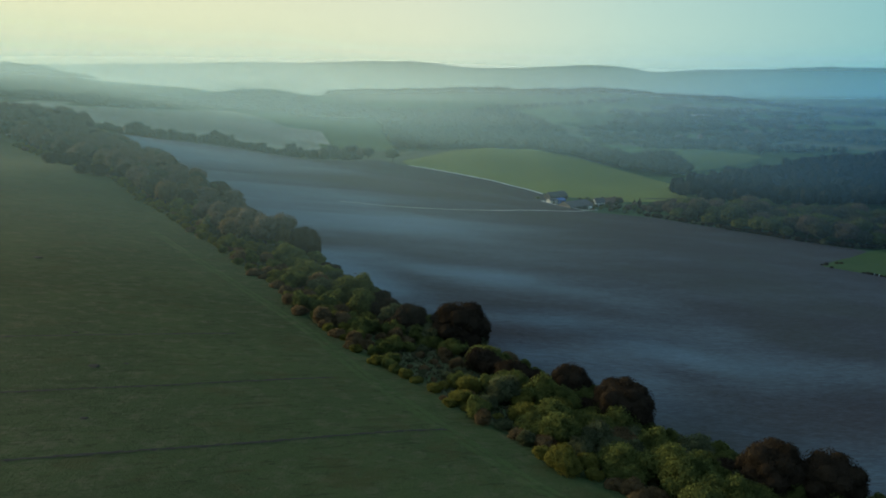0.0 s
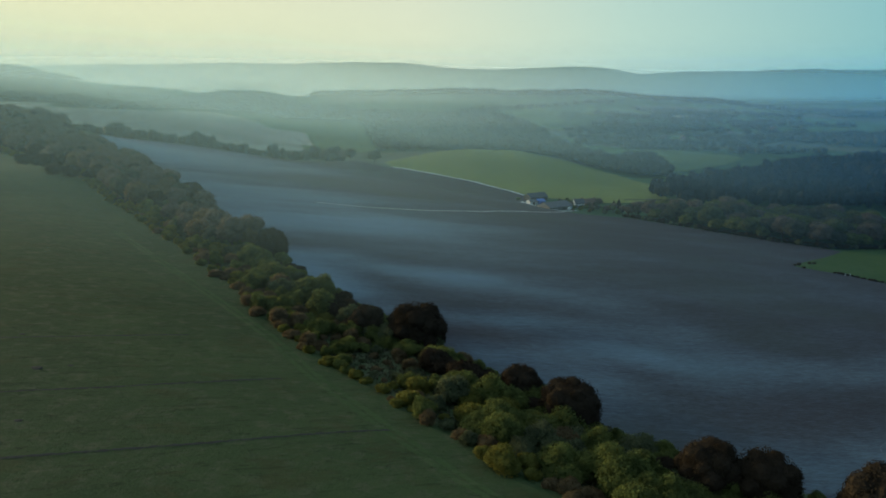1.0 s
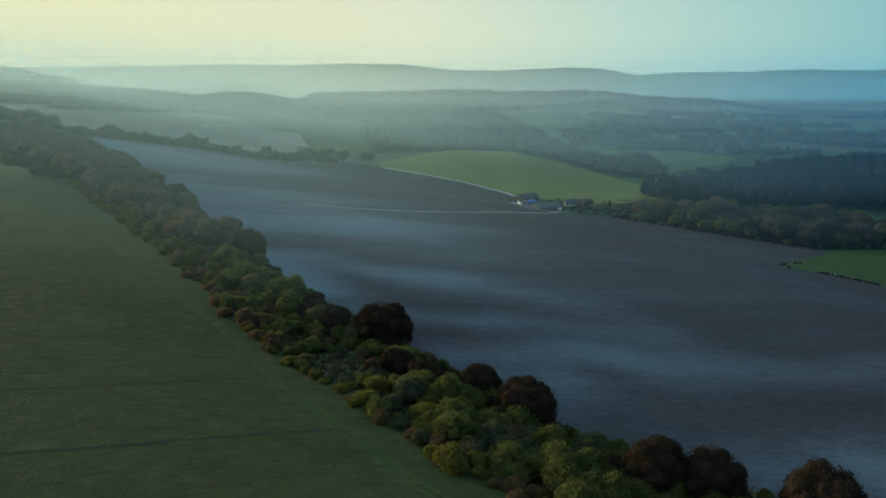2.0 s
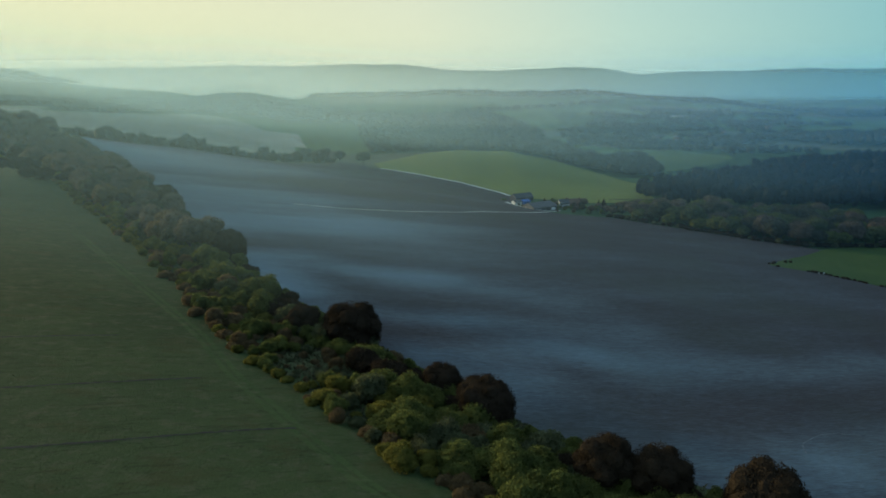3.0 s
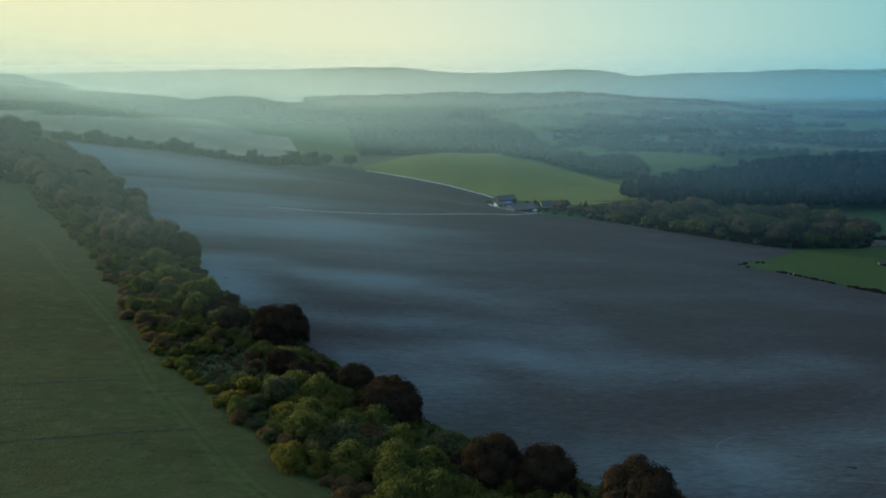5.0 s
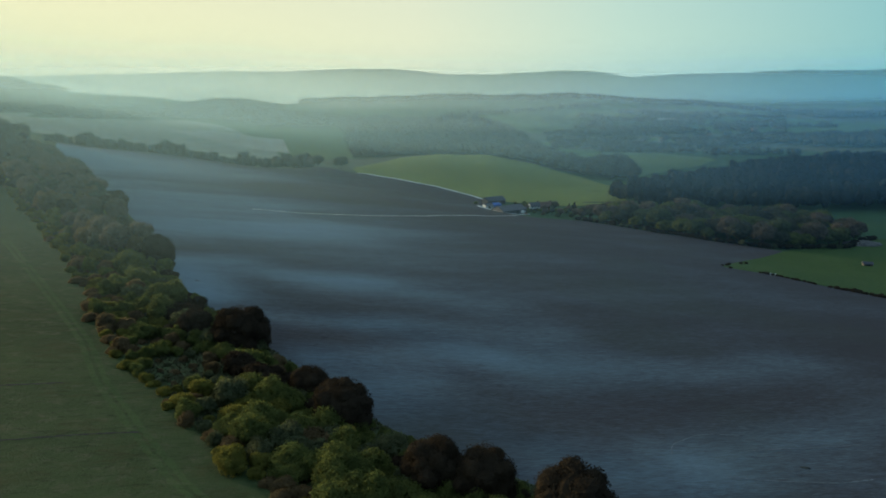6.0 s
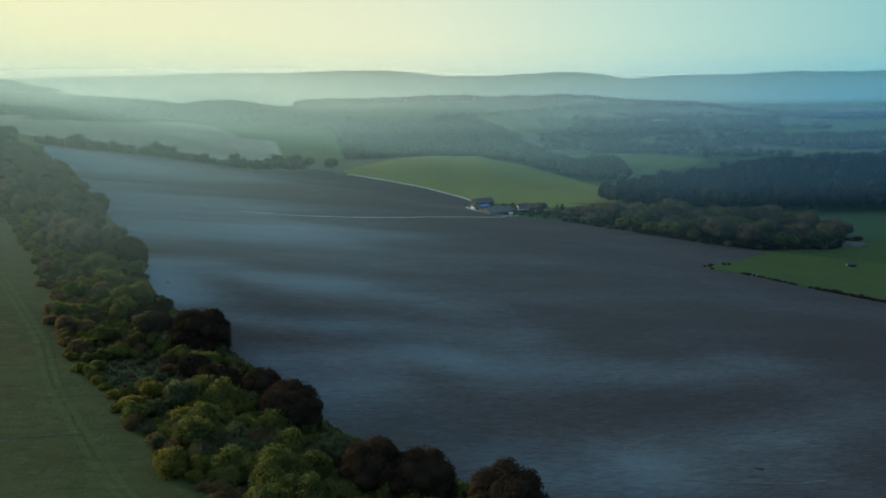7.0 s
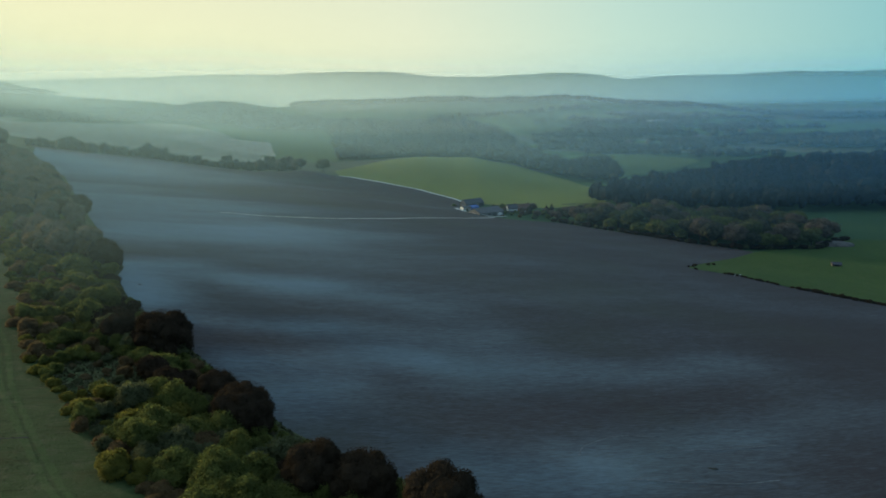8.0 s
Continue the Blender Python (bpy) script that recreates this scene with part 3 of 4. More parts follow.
for kind, x, y, turn, size, tall in ((OAK, 27.2, 109.5, 0, 1.1, 0.94), (OAK_B, 3.4, 146.0, 40, 1.4, 0.88), (OAK_B, -6.6, 149.5, 130, 0.86, 1.04), (OAK, 20.8, 120, 70, 0.82, 1.0),
                                     (OAK_B, 41, 89, 200, 0.98, 1.1), (OAK, 47.3, 87, 110, 1.04, 1.02), (OAK_B, 57, 78, 300, 1.16, 1.27), (OAK, -42, 231, 20, 1.2, 0.96),
                                     (OAK_B, -102, 352, 80, 1.3, 0.9)):
    stand(kind, x, y, turn, size, tall)

SHRUBS = []
for j, (mat, label, rr, hh, cnt) in enumerate(((LEAF_GREEN, "green hawthorn bush in the hedgerow", 2.2, 3.4, 900), (LEAF_GREEN, "green hawthorn bush in the hedgerow", 1.8, 2.6, 700),
                                               (LEAF_LIME, "yellow-green bush in fresh spring leaf", 1.9, 2.4, 750), (LEAF_GREY, "grey-green sallow bush in the hedgerow", 2.0, 3.0, 800),
                                               (LEAF_RUST, "low rusty brown bramble thicket", 1.7, 1.9, 700), (LEAF_GREEN, "dense green bush in the hedgerow", 2.4, 3.0, 900),
                                               (LEAF_GREY, "pale grey-green bush in the hedgerow", 1.6, 2.2, 600), (LEAF_RUST, "brown leafless thorn bush", 2.0, 2.8, 800),
                                               (LEAF_LIME, "low yellow-green bush at the meadow edge", 1.5, 1.7, 550), (LEAF_DARK, "dark evergreen bush in the hedgerow", 1.9, 3.0, 800))):
    SHRUBS.append(shrub_kind("bush", label, 40 + j, rr, hh, mat, int(cnt * 3.8), 0.22, 9, 0.76))
for j, (x, y) in enumerate(OAKS[:7]):  # bushes close round the feet of the main trees
    for g in range(4):
        w = radians(150 + 55 * g + 11 * j)
        stand(SHRUBS[(5, 0, 9, 1, 3)[(g + j) % 5]], x + 3.4 * math.cos(w), y + 3.4 * math.sin(w), 70 * g + 31 * j, 1.0 + 0.1 * ((g + 2 * j) % 3), 1.05)
rng = np.random.default_rng(5)
for x, y, size in ((-162, 351, 2.3), (-155, 352, 2.5), (-150, 357, 1.8), (-199, 398, 2.6), (-192, 402, 3.0), (-186, 408, 2.7), (-176, 404, 2.0)):
    stand(SHRUBS[9], x, y, 31 * x, size, 0.8)
placed = []
for _ in range(8000):
    u = rng.uniform(-12, 300) if rng.uniform() < 0.65 else rng.uniform(300, 560)
    lo, hi = float(np.interp(u, EDGE_U, EDGE_S)), float(np.interp(u, FOOT_U, FOOT_S))
    f = (rng.uniform(0.10, 0.93) if rng.uniform() < 0.8 else rng.uniform(0.05, 0.22)) if u < 300 else rng.uniform(0.0, 0.3)
    x, y = su(lo + f * (hi - lo), u)
    gap = (2.05 if f > 0.16 and not 88 < u < 205 else 1.55) + min(u, 300) / 140
    bare = math.sin(u / 17.0 + 1.1) + math.sin(u / 7.1) > 0.95 and 0.15 < f < 0.6  # open places in the belt
    if any((x - a) ** 2 + (y - b) ** 2 < gap * gap for a, b in placed):
        continue
    placed.append((x, y))
    drift = noise.noise(Vector((x * 0.09, y * 0.09, 1.7))) + rng.normal(0, 0.12)
    if f < 0.2:
        k = 4 if drift < -0.25 else 8 if drift < 0.0 else 2
    elif f < 0.55:
        k = (5, 0, 0, 2, 3)[int(np.clip((drift + 0.4) * 6, 0, 4))]
    else:
        k = (9, 0, 5, 0, 3)[int(np.clip((drift + 0.4) * 6, 0, 4))]
    if rng.uniform() < 0.12:
        k = rng.choice([6, 1, 7])
    size = rng.uniform(0.7, 1.5) * (0.8 if f < 0.2 else 0.66 if f > 0.72 else 1.0) * (1.15 if u > 120 else 1.0)
    if any((x - a) ** 2 + (y - b) ** 2 < 26 for a, b in OAKS):
        size *= 0.8
    if 88 < u < 205 and f < 0.5 + 0.12 * math.sin(u / 9.0):  # low, open scrub towards the meadow
        k, size = rng.choice([4, 7, 8, 1, 4, 1, 2]), size * rng.uniform(0.62, 0.95)
    if bare:  # brambles only
        k, size = rng.choice([4, 7, 6]), size * 0.55
    put_one = stand if u < 150 and len(placed) <= 300 or SHRUBS[k].name not in used else lambda *a: blend_in("far_bushes", *a)
    put_one(SHRUBS[k], x, y, rng.uniform(0, 360), size, rng.uniform(0.85, 1.2))
join_all("far_bushes", "mixed green and brown bushes further along the hedgerow", "shrubs")

# ---- trees further along the hedgerow and in the woods ----
WOODS = [tree_kind("woodland_tree", lab, "tree", 70 + j, r, h, b, mat, cnt * 2, 0.5, 10, core, "trees along the wood") for j, (mat, lab, r, h, b, cnt, core) in enumerate((
    (LEAF_WOOD, "broad woodland tree in early leaf", 4.2, 10, 1.5, 700, 0.84), (LEAF_TWIG, "bare brown tree with fine twigs", 4.0, 10.5, 1.5, 800, 0.7), (LEAF_GREEN, "green broadleaved tree of the wood", 4.0, 9, 1.2, 700, 0.84),
    (LEAF_OLIVE, "tree in fresh olive-green leaf", 3.8, 9.5, 1.8, 650, 0.8), (LEAF_DARK, "dark evergreen tree in the wood", 3.6, 9, 1.0, 700, 0.86), (LEAF_RUST, "brown tree with withered leaves", 3.8, 9, 1.4, 700, 0.8)))]
placed = []
for k, x, y, size, tall in ((1, -53, 228, 1.1, 1.0), (1, -60, 237, 1.15, 1.0), (5, -67, 249, 1.1, 1.0), (1, -50, 239, 1.1, 1.0), (1, -76, 262, 0.95, 1.0)):
    placed.append((x, y))
    stand(WOODS[k], x, y, 90 * k + x, size, tall)
for _ in range(3600):
    u = rng.uniform(212, 780)
    lo, hi = float(np.interp(u, EDGE_U, EDGE_S)), float(np.interp(u, FOOT_U, FOOT_S))
    f = rng.uniform(0.1, 0.84) if u > 300 else rng.uniform(0.3, 0.8)
    x, y = su(lo + f * (hi - lo), u)
    gap = 4.6 + u / 200
    if any((x - a) ** 2 + (y - b) ** 2 < gap * gap for a, b in placed) or (x + 42) ** 2 + (y - 231) ** 2 < 30 or (x + 102) ** 2 + (y - 352) ** 2 < 50:
        continue
    placed.append((x, y))
    k = rng.choice([1, 1, 5, 0, 1, 1, 4])
    put_one = stand if u < 420 or WOODS[k].name not in used else lambda *a: blend_in("hanger_wood", *a)
    put_one(WOODS[k], x, y, rng.uniform(0, 360), rng.uniform(0.7, 1.05) * (0.85 if u < 290 else 1.2 if u < 420 else 1.35), rng.uniform(0.85, 1.05))
join_all("hanger_wood", "brown and green trees of a wood climbing the slope", "wood")


def within(poly, x, y):
    odd = False
    for (ax, ay), (bx, by) in zip(poly, poly[1:] + poly[:1]):
        if (ay > y) != (by > y) and x < (bx - ax) * (y - ay) / (by - ay) + ax:
            odd = not odd
    return odd


def scatter(poly, gap, tries, rng):
    p = np.array(poly)
    out, cell = [], {}
    for _ in range(tries):
        x, y = rng.uniform(*(p[:, 0].min(), p[:, 0].max())), rng.uniform(*(p[:, 1].min(), p[:, 1].max()))
        c = (int(x // gap), int(y // gap))
        if not within(poly, x, y) or any((x - a) ** 2 + (y - b) ** 2 < gap * gap for i in (-1, 0, 1) for j in (-1, 0, 1) for a, b in cell.get((c[0] + i, c[1] + j), ())):
            continue
        cell.setdefault(c, []).append((x, y))
        out.append((x, y))
    return out


def woodland(name, spots, r, h, mat, label, seed, blades=60, size=1.3, level=2, conifer=0.0, low=False, clump=0.35):
    """A wood whose single trees nobody could count, as one canopy of crowns with their leaf sprays."""
    rng = np.random.default_rng(seed)
    vs, fs, tint, o = [], [], [], 0
    for x, y in spots:
        swell = 1 + clump * noise.noise(Vector((x / 31, y / 31, seed)))
        rr, hh = r * rng.uniform(0.6, 1.35) * swell, h * rng.uniform(0.75, 1.15) * swell
        z = float(lie(x, y))
        pine = rng.uniform() < conifer
        rows = [(0, 0, hh * 0.6, rr, rr, hh * 0.36)] if not pine else [(0, 0, hh * 0.55, rr * 0.85, rr * 0.85, hh * 0.42), (0, 0, hh * 0.85, rr * 0.45, rr * 0.45, hh * 0.22)]
        if low and not pine:  # leafy to the ground, uneven in height
            hh *= rng.uniform(0.45, 1.15)
            rows = [(0, 0, hh * 0.45, rr, rr, hh * 0.5)]
        if not pine:
            for _ in range(3):
                g = rng.uniform(0, 6.28)
                rows.append((math.cos(g) * rr * 0.55, math.sin(g) * rr * 0.55, hh * rng.uniform(0.5, 0.82), rr * 0.5, rr * 0.5, hh * 0.2))
        v2, f2 = cores(rng, rows, level, 0.95, 0.16)
        own = rng.uniform(0, 1.3)
        parts = [(v2, f2)]
        if blades:
            parts.append(leaves(rng, rows, blades, size, -0.2))
        for v, f in parts:
            vs.append(v + (x, y, z))
            fs.extend((f + o).tolist())
            tint.append(np.full(len(v), own))
            o += len(v)
    ob = new(name, mesh(name, np.concatenate(vs), fs, mat, {"tint": np.concatenate(tint)}))
    return tagged(ob, label, "wood", kind="stuff")


rng = np.random.default_rng(9)
RIGHT = [(200, 688), (222, 720), (290, 775), (380, 850), (465, 915), (800, 985), (1100, 900), (800, 660), (400, 620), (300, 605), (215, 640)]
woodland("pine_wood", scatter(RIGHT, 6.2, 14000, rng), 4.6, 16.5, LEAF_PINE, "dense dark pine wood above the pasture", 1, 60, 1.2, 2, 0.08)
FRONT = [(158, 556), (194, 514), (225, 478), (247, 462), (300, 470), (330, 500), (328, 540), (300, 575), (235, 602), (200, 592), (172, 576)]
for j, (x, y) in enumerate(sorted(scatter(FRONT, 8.5, 4000, rng), key=lambda p: p[1] - 0.5 * p[0])):
    put_one = stand if j < 110 else lambda *a: blend_in("wood_margin", *a)
    # lighter leaf kinds favoured: some crowns are pale, the rest stands in for haze
    put_one(WOODS[rng.choice([0, 3, 0, 3, 2, 1])], x, y, rng.uniform(0, 360), rng.uniform(1.1, 2.1), rng.uniform(0.68, 0.9), 0.9)
edge = resample([(150, 561), (194, 512), (225, 476), (247, 460), (300, 467), (332, 498)], 150)
for x, y in edge:
    k = rng.choice([9, 9, 9, 9, 3])
    blend_in("wood_margin", SHRUBS[k], x + rng.normal(0, 1.2), y + rng.normal(1.5, 1.2), rng.uniform(0, 360), rng.uniform(0.8, 1.3), rng.uniform(0.7, 1.0))
join_all("wood_margin", "mixed trees in early leaf before the pine wood", "wood")
MID = [(-58, 1040), (-29, 1020), (46, 964), (114, 952), (150, 928), (190, 932), (228, 1000), (216, 1100), (205, 1350), (185, 1620), (-110, 1640), (-110, 1410), (-70, 1140)]
woodland("mixed_wood", scatter(MID, 9, 9000, rng), 6.8, 13, LEAF_WOOD, "mixed wood on a rise in the valley", 2, 34, 1.6, 2, 0.1, False, 0.5)
BUMP = [(60, 1470), (150, 1460), (160, 1560), (60, 1570)]
woodland("pine_clump", scatter(BUMP, 11, 900, rng), 4.4, 17, LEAF_PINE, "clump of tall pines on the wooded rise", 12, 20, 2.0, 2, 0.5)
SMALL = [(168, 908), (184, 895), (205, 880), (228, 838), (256, 820), (268, 850), (288, 960), (280, 1010), (230, 990), (190, 935)]
woodland("copse", scatter(SMALL, 6.5, 2500, rng), 5.4, 12, LEAF_WOOD, "small copse beside the green pasture", 3, 45, 1.2, 2)
HILL = [(-1000, 1500), (-640, 1475), (-440, 1485), (-380, 1430), (-250, 1395), (-120, 1430), (-60, 1500), (-60, 1640), (-1000, 1640)]
woodland("hill_wood", scatter(HILL, 10, 9000, rng), 8.5, 11, LEAF_WOOD, "wood along a far hilltop", 4, 14, 2, 2, 0.04)
RIDGE = [(-380, 2600), (0, 2470), (400, 2330), (820, 2200), (1120, 2120), (1180, 2200), (820, 2420), (400, 2560), (0, 2700), (-400, 2830)]
woodland("ridge_wood", scatter(RIDGE, 13, 9000, rng), 9.5, 13, LEAF_WOOD, "long wooded ridge across the valley", 5, 0, 2, 2, 0.3)
for poly in ([(590, 1330), (700, 1400), (900, 1440), (1010, 1390), (900, 1170), (640, 1190)], [(960, 1850), (1350, 1800), (1350, 2010), (1000, 2010)]):
    woodland("valley_wood", scatter(poly, 10, 2500, rng), 6.5, 12, LEAF_WOOD, "dark wood in the misty valley", 15, 12, 2, 2, 0.1)
LEFT = [(-1900, 2350), (-1300, 2330), (-1150, 2400), (-1100, 2560), (-1900, 2650)]
woodland("hill_wood", scatter(LEFT, 14, 4000, rng), 13, 11, LEAF_WOOD, "hazy wooded hillside", 6, 0, 2, 2)
KNOLL = [(-640, 1990), (-520, 1960), (-400, 1970), (-340, 2050), (-420, 2100), (-640, 2100)]
woodland("hill_wood", scatter(KNOLL, 11, 2000, rng), 10, 11, LEAF_WOOD, "small hazy wood on a far knoll", 26, 0, 2, 2)
# hedgerows and tree lines of the valley
rows = [((300, 1165), (430, 1150)), ((300, 1300), (480, 1200)), ((440, 1130), (560, 1090)), ((640, 1690), (900, 1650)), ((560, 1750), (760, 1690)), ((577, 1995), (700, 1850)), ((420, 1950), (560, 1760)), ((150, 2100), (500, 2150)),
        ((-900, 1300), (-700, 1200)), ((-1300, 1560), (-560, 1480)), ((-1500, 2000), (-800, 1900)), ((-900, 2250), (-500, 2300)), ((-780, 1560), (-660, 1500)), ((300, 1500), (600, 1580))]
spots = []
for (ax, ay), (bx, by) in rows:
    for _ in range(int(math.hypot(bx - ax, by - ay) / 3)):
        f = rng.uniform()
        spots.append((ax + f * (bx - ax) + rng.normal(0, 7), ay + f * (by - ay) + rng.normal(0, 9)))
woodland("far_hedgerows", spots, 4.2, 10.5, LEAF_WOOD, "hedgerows and tree lines dividing the valley fields", 7, 24, 1.6, 2, 0.04, True)
spots = []
for (ax, ay), (bx, by) in (((-320, 893), (-195, 926)), ((-195, 926), (-128, 960)), ((-128, 955), (-104, 905)), ((-420, 960), (-310, 893)), ((-260, 900), (-195, 930))):
    count = int(math.hypot(bx - ax, by - ay) / 2.4)
    for i in range(count):
        f = (i + rng.uniform()) / count
        spots.append((ax + f * (bx - ax) + rng.normal(0, 4), ay + f * (by - ay) + rng.normal(0, 6)))
woodland("tree_belt", spots, 4.4, 12, LEAF_WOOD, "uneven belt of trees along the far side of the plough", 17, 40, 1.1, 2, 0.0, True, 0.75)
VALLEY = [(230, 1180), (520, 1200), (700, 1450), (900, 1900), (500, 2000), (260, 1500)]
woodland("valley_trees", [p for p in scatter(VALLEY, 12, 9000, rng) if noise.noise(Vector((p[0] / 90, p[1] / 60, 5))) > 0.08], 7, 11, LEAF_WOOD, "scattered trees in the misty valley", 8, 12, 2.4, 2, 0.2)
stand(WOODS[3], -53.5, 830, 0, 2.1, 0.78, 1.2)
stand(WOODS[0], -82, 858, 60, 1.6, 0.9)
stand(WOODS[1], -92, 880, 130, 1.5, 0.9)
stand(WOODS[4], 427, 1050, 20, 1.8, 1.0)
stand(WOODS[4], 462, 902, 50, 1.9, 1.05)


# ---- the farm ----
BOARD = plain("black_boards", (0.045, 0.045, 0.05), 0.8, 0, 0.3, 3.0)
WHITE = plain("white_render", (0.62, 0.61, 0.58), 0.85, 0, 0.08, 1.0)
BLUE = plain("blue_sheeting", (0.05, 0.14, 0.42), 0.5, 0, 0.15, 1.0)
CEMENT = plain("fibre_cement", (0.12, 0.115, 0.12), 0.85, 0, 0.25, 0.7)
SLATE = plain("dark_slate", (0.07, 0.07, 0.08), 0.7, 0, 0.3, 1.5)
TILE = plain("brown_tiles", (0.16, 0.085, 0.06), 0.85, 0, 0.3, 1.5)
BRICK = plain("brown_brick", (0.22, 0.12, 0.085), 0.9, 0, 0.25, 2.0)
DARK_GLASS = plain("dark_glass", (0.02, 0.025, 0.03), 0.1, 0, 0.1, 1.0, 0.5)
TIMBER = plain("weathered_timber", (0.16, 0.13, 0.10), 0.9, 0, 0.3, 3.0)
CHALK_HEAP = plain("chalk_heap", (0.115, 0.10, 0.088), 0.95, 0, 0.3, 0.5)


def box(x0, y0, z0, x1, y1, z1):
    v = [(x, y, z) for z in (z0, z1) for x, y in ((x0, y0), (x1, y0), (x1, y1), (x0, y1))]
    return v, [(3, 2, 1, 0), (4, 5, 6, 7), (0, 1, 5, 4), (1, 2, 6, 5), (2, 3, 7, 6), (3, 0, 4, 7)]


def building(name, label, category, x, y, turn, length, width, eaves, ridge, wall, roof, openings=(), chimney=False, ribs=0):
    """A gabled building: walls with gables, two roof slopes with thickness, doors and windows set into frames, a chimney."""
    root = tagged(new(name), label, category)
    root.matrix_basis = pose(x, y, float(min(lie(x + d, y + e) for d in (-6, 6) for e in (-6, 6))) - 0.1, 0, 0, turn)
    a, b = length / 2, width / 2
    v = [(-a, -b, 0), (a, -b, 0), (a, b, 0), (-a, b, 0), (-a, -b, eaves), (a, -b, eaves), (a, b, eaves), (-a, b, eaves), (-a, 0, ridge), (a, 0, ridge)]
    f = [(0, 1, 5, 4), (2, 3, 7, 6), (1, 2, 6, 9, 5), (3, 0, 4, 8, 7), (4, 5, 9, 8), (6, 7, 8, 9), (3, 2, 1, 0)]
    part("wall", mesh("wall", v, f, wall), root)
    drop = 0.45 * (ridge - eaves) / b
    for side in (-1, 1):
        y1, z1 = side * (b + 0.45), eaves - drop
        rv = [(-a - 0.4, 0, ridge + 0.02), (a + 0.4, 0, ridge + 0.02), (a + 0.4, y1, z1 + 0.02), (-a - 0.4, y1, z1 + 0.02)]
        rv += [(p[0], p[1], p[2] + 0.22) for p in rv]
        slope = part("roof", mesh("roof", rv, [(3, 2, 1, 0), (4, 5, 6, 7), (0, 1, 5, 4), (1, 2, 6, 5), (2, 3, 7, 6), (3, 0, 4, 7)], roof), root)
        for i in range(ribs):
            c = -a + (i + 0.5) * length / ribs
            bv, bf = box(c - 0.06, 0, 0, c + 0.06, 1, 0.1)
            bv = [(p[0], p[1] * y1, ridge + (z1 - ridge) * p[1] + 0.24 + p[2]) for p in bv]
            part("roof_rib", mesh("roof_rib", bv, bf, roof), slope)
    rv, rf = box(-a - 0.42, -0.18, ridge + 0.16, a + 0.42, 0.18, ridge + 0.34)
    part("ridge_cap", mesh("ridge_cap", rv, rf, roof), root)
    for what, side, along, low, w, h, mat in openings:
        v, f = box(along - w / 2, side * b - 0.06, low, along + w / 2, side * b + 0.06, low + h)
        ob = part(what, mesh(what, v, f, mat), root)
        if what == "window":
            fv, ff = box(along - w / 2 - 0.1, side * (b + 0.05) - 0.06, low - 0.12, along + w / 2 + 0.1, side * (b + 0.05) + 0.06, low)
            part("sill", mesh("sill", fv, ff, WHITE), ob)
    if chimney:
        v, f = box(a - 1.4, -0.4, ridge - 0.8, a - 0.6, 0.4, ridge + 1.3)
        c = part("chimney", mesh("chimney", v, f, BRICK), root)
        for k in (-0.2, 0.2):
            v, f = tube([(a - 1.0, k, ridge + 1.28), (a - 1.0, k, ridge + 1.7)], [0.13, 0.11], 8)
            part("chimney_pot", mesh("chimney_pot", v, f, TILE), c)
    return root


win = [("window", -1, d, z, 0.9, 1.0, DARK_GLASS) for d in (-2.7, 0, 2.7) for z in (0.9, 2.9)]
building("barn", "long black boarded barn with a dark slate roof", "barn", 93.5, 641, 32, 18, 9, 3.4, 6.2, BOARD, SLATE, [("door", -1, 2, 0, 3.6, 3.2, TIMBER), ("door", -1, -7, 0, 2.4, 2.4, TIMBER)])
building("farm_shed", "small white rendered farm shed", "shed", 86.5, 612, 25, 6.5, 6, 3.0, 4.0, WHITE, CEMENT, [("door", -1, 0, 0, 2.2, 2.2, TIMBER)])
building("farm_shed", "blue sheeted farm shed beside the white one", "shed", 93, 613.5, 25, 6, 7, 3.6, 4.6, BLUE, BLUE, [("door", -1, 0.5, 0, 2.6, 2.6, CEMENT)])
building("cattle_barn", "broad grey barn with a fibre cement roof", "barn", 101, 588, 32, 22, 15, 3.4, 6.2, CEMENT, CEMENT, [("door", -1, d, 0, 3.4, 2.9, BOARD) for d in (-7.5, -2.5, 2.5, 7.5)], ribs=10)
building("farmhouse", "white rendered farmhouse with a slate roof and chimney", "house", 123, 609, 20, 8, 5.5, 4.2, 6.8, WHITE, SLATE, win + [("door", -1, 1.5, 0, 1.0, 2.05, TIMBER)], True)
building("cottage", "brown brick cottage with a tiled roof", "house", 133, 616, 20, 11, 7, 3.4, 6.6, BRICK, TILE, [("window", -1, d, 1.0, 1.1, 1.2, DARK_GLASS) for d in (-3.5, 3)] + [("door", -1, 0, 0, 1.0, 2.05, WHITE)], True)
building("farm_shed", "low grey open shed beside the farm road", "shed", 112, 600, 25, 7, 5, 2.6, 3.4, CEMENT, SLATE, [("door", -1, 0, 0, 2.4, 2.1, BOARD)])
building("farmhouse", "white house among trees beyond the pasture", "house", 199, 1004, 10, 15, 8, 5, 8, WHITE, SLATE, win, True)
for x, y, turn in ((395, 1312, 20), (440, 1345, 80), (560, 1450, 60), (690, 1560, 0)):
    building("cottage", "brick cottage of the village among valley trees", "house", x, y, turn, 11, 7, 4.6, 7.8, BRICK, TILE, win, True)
building("field_shelter", "small weathered timber shelter in the pasture", "shelter", 281, 412, -12, 4.6, 3.2, 1.9, 2.6, TIMBER, SLATE, [("door", -1, 0, 0, 2.2, 1.6, BOARD)])


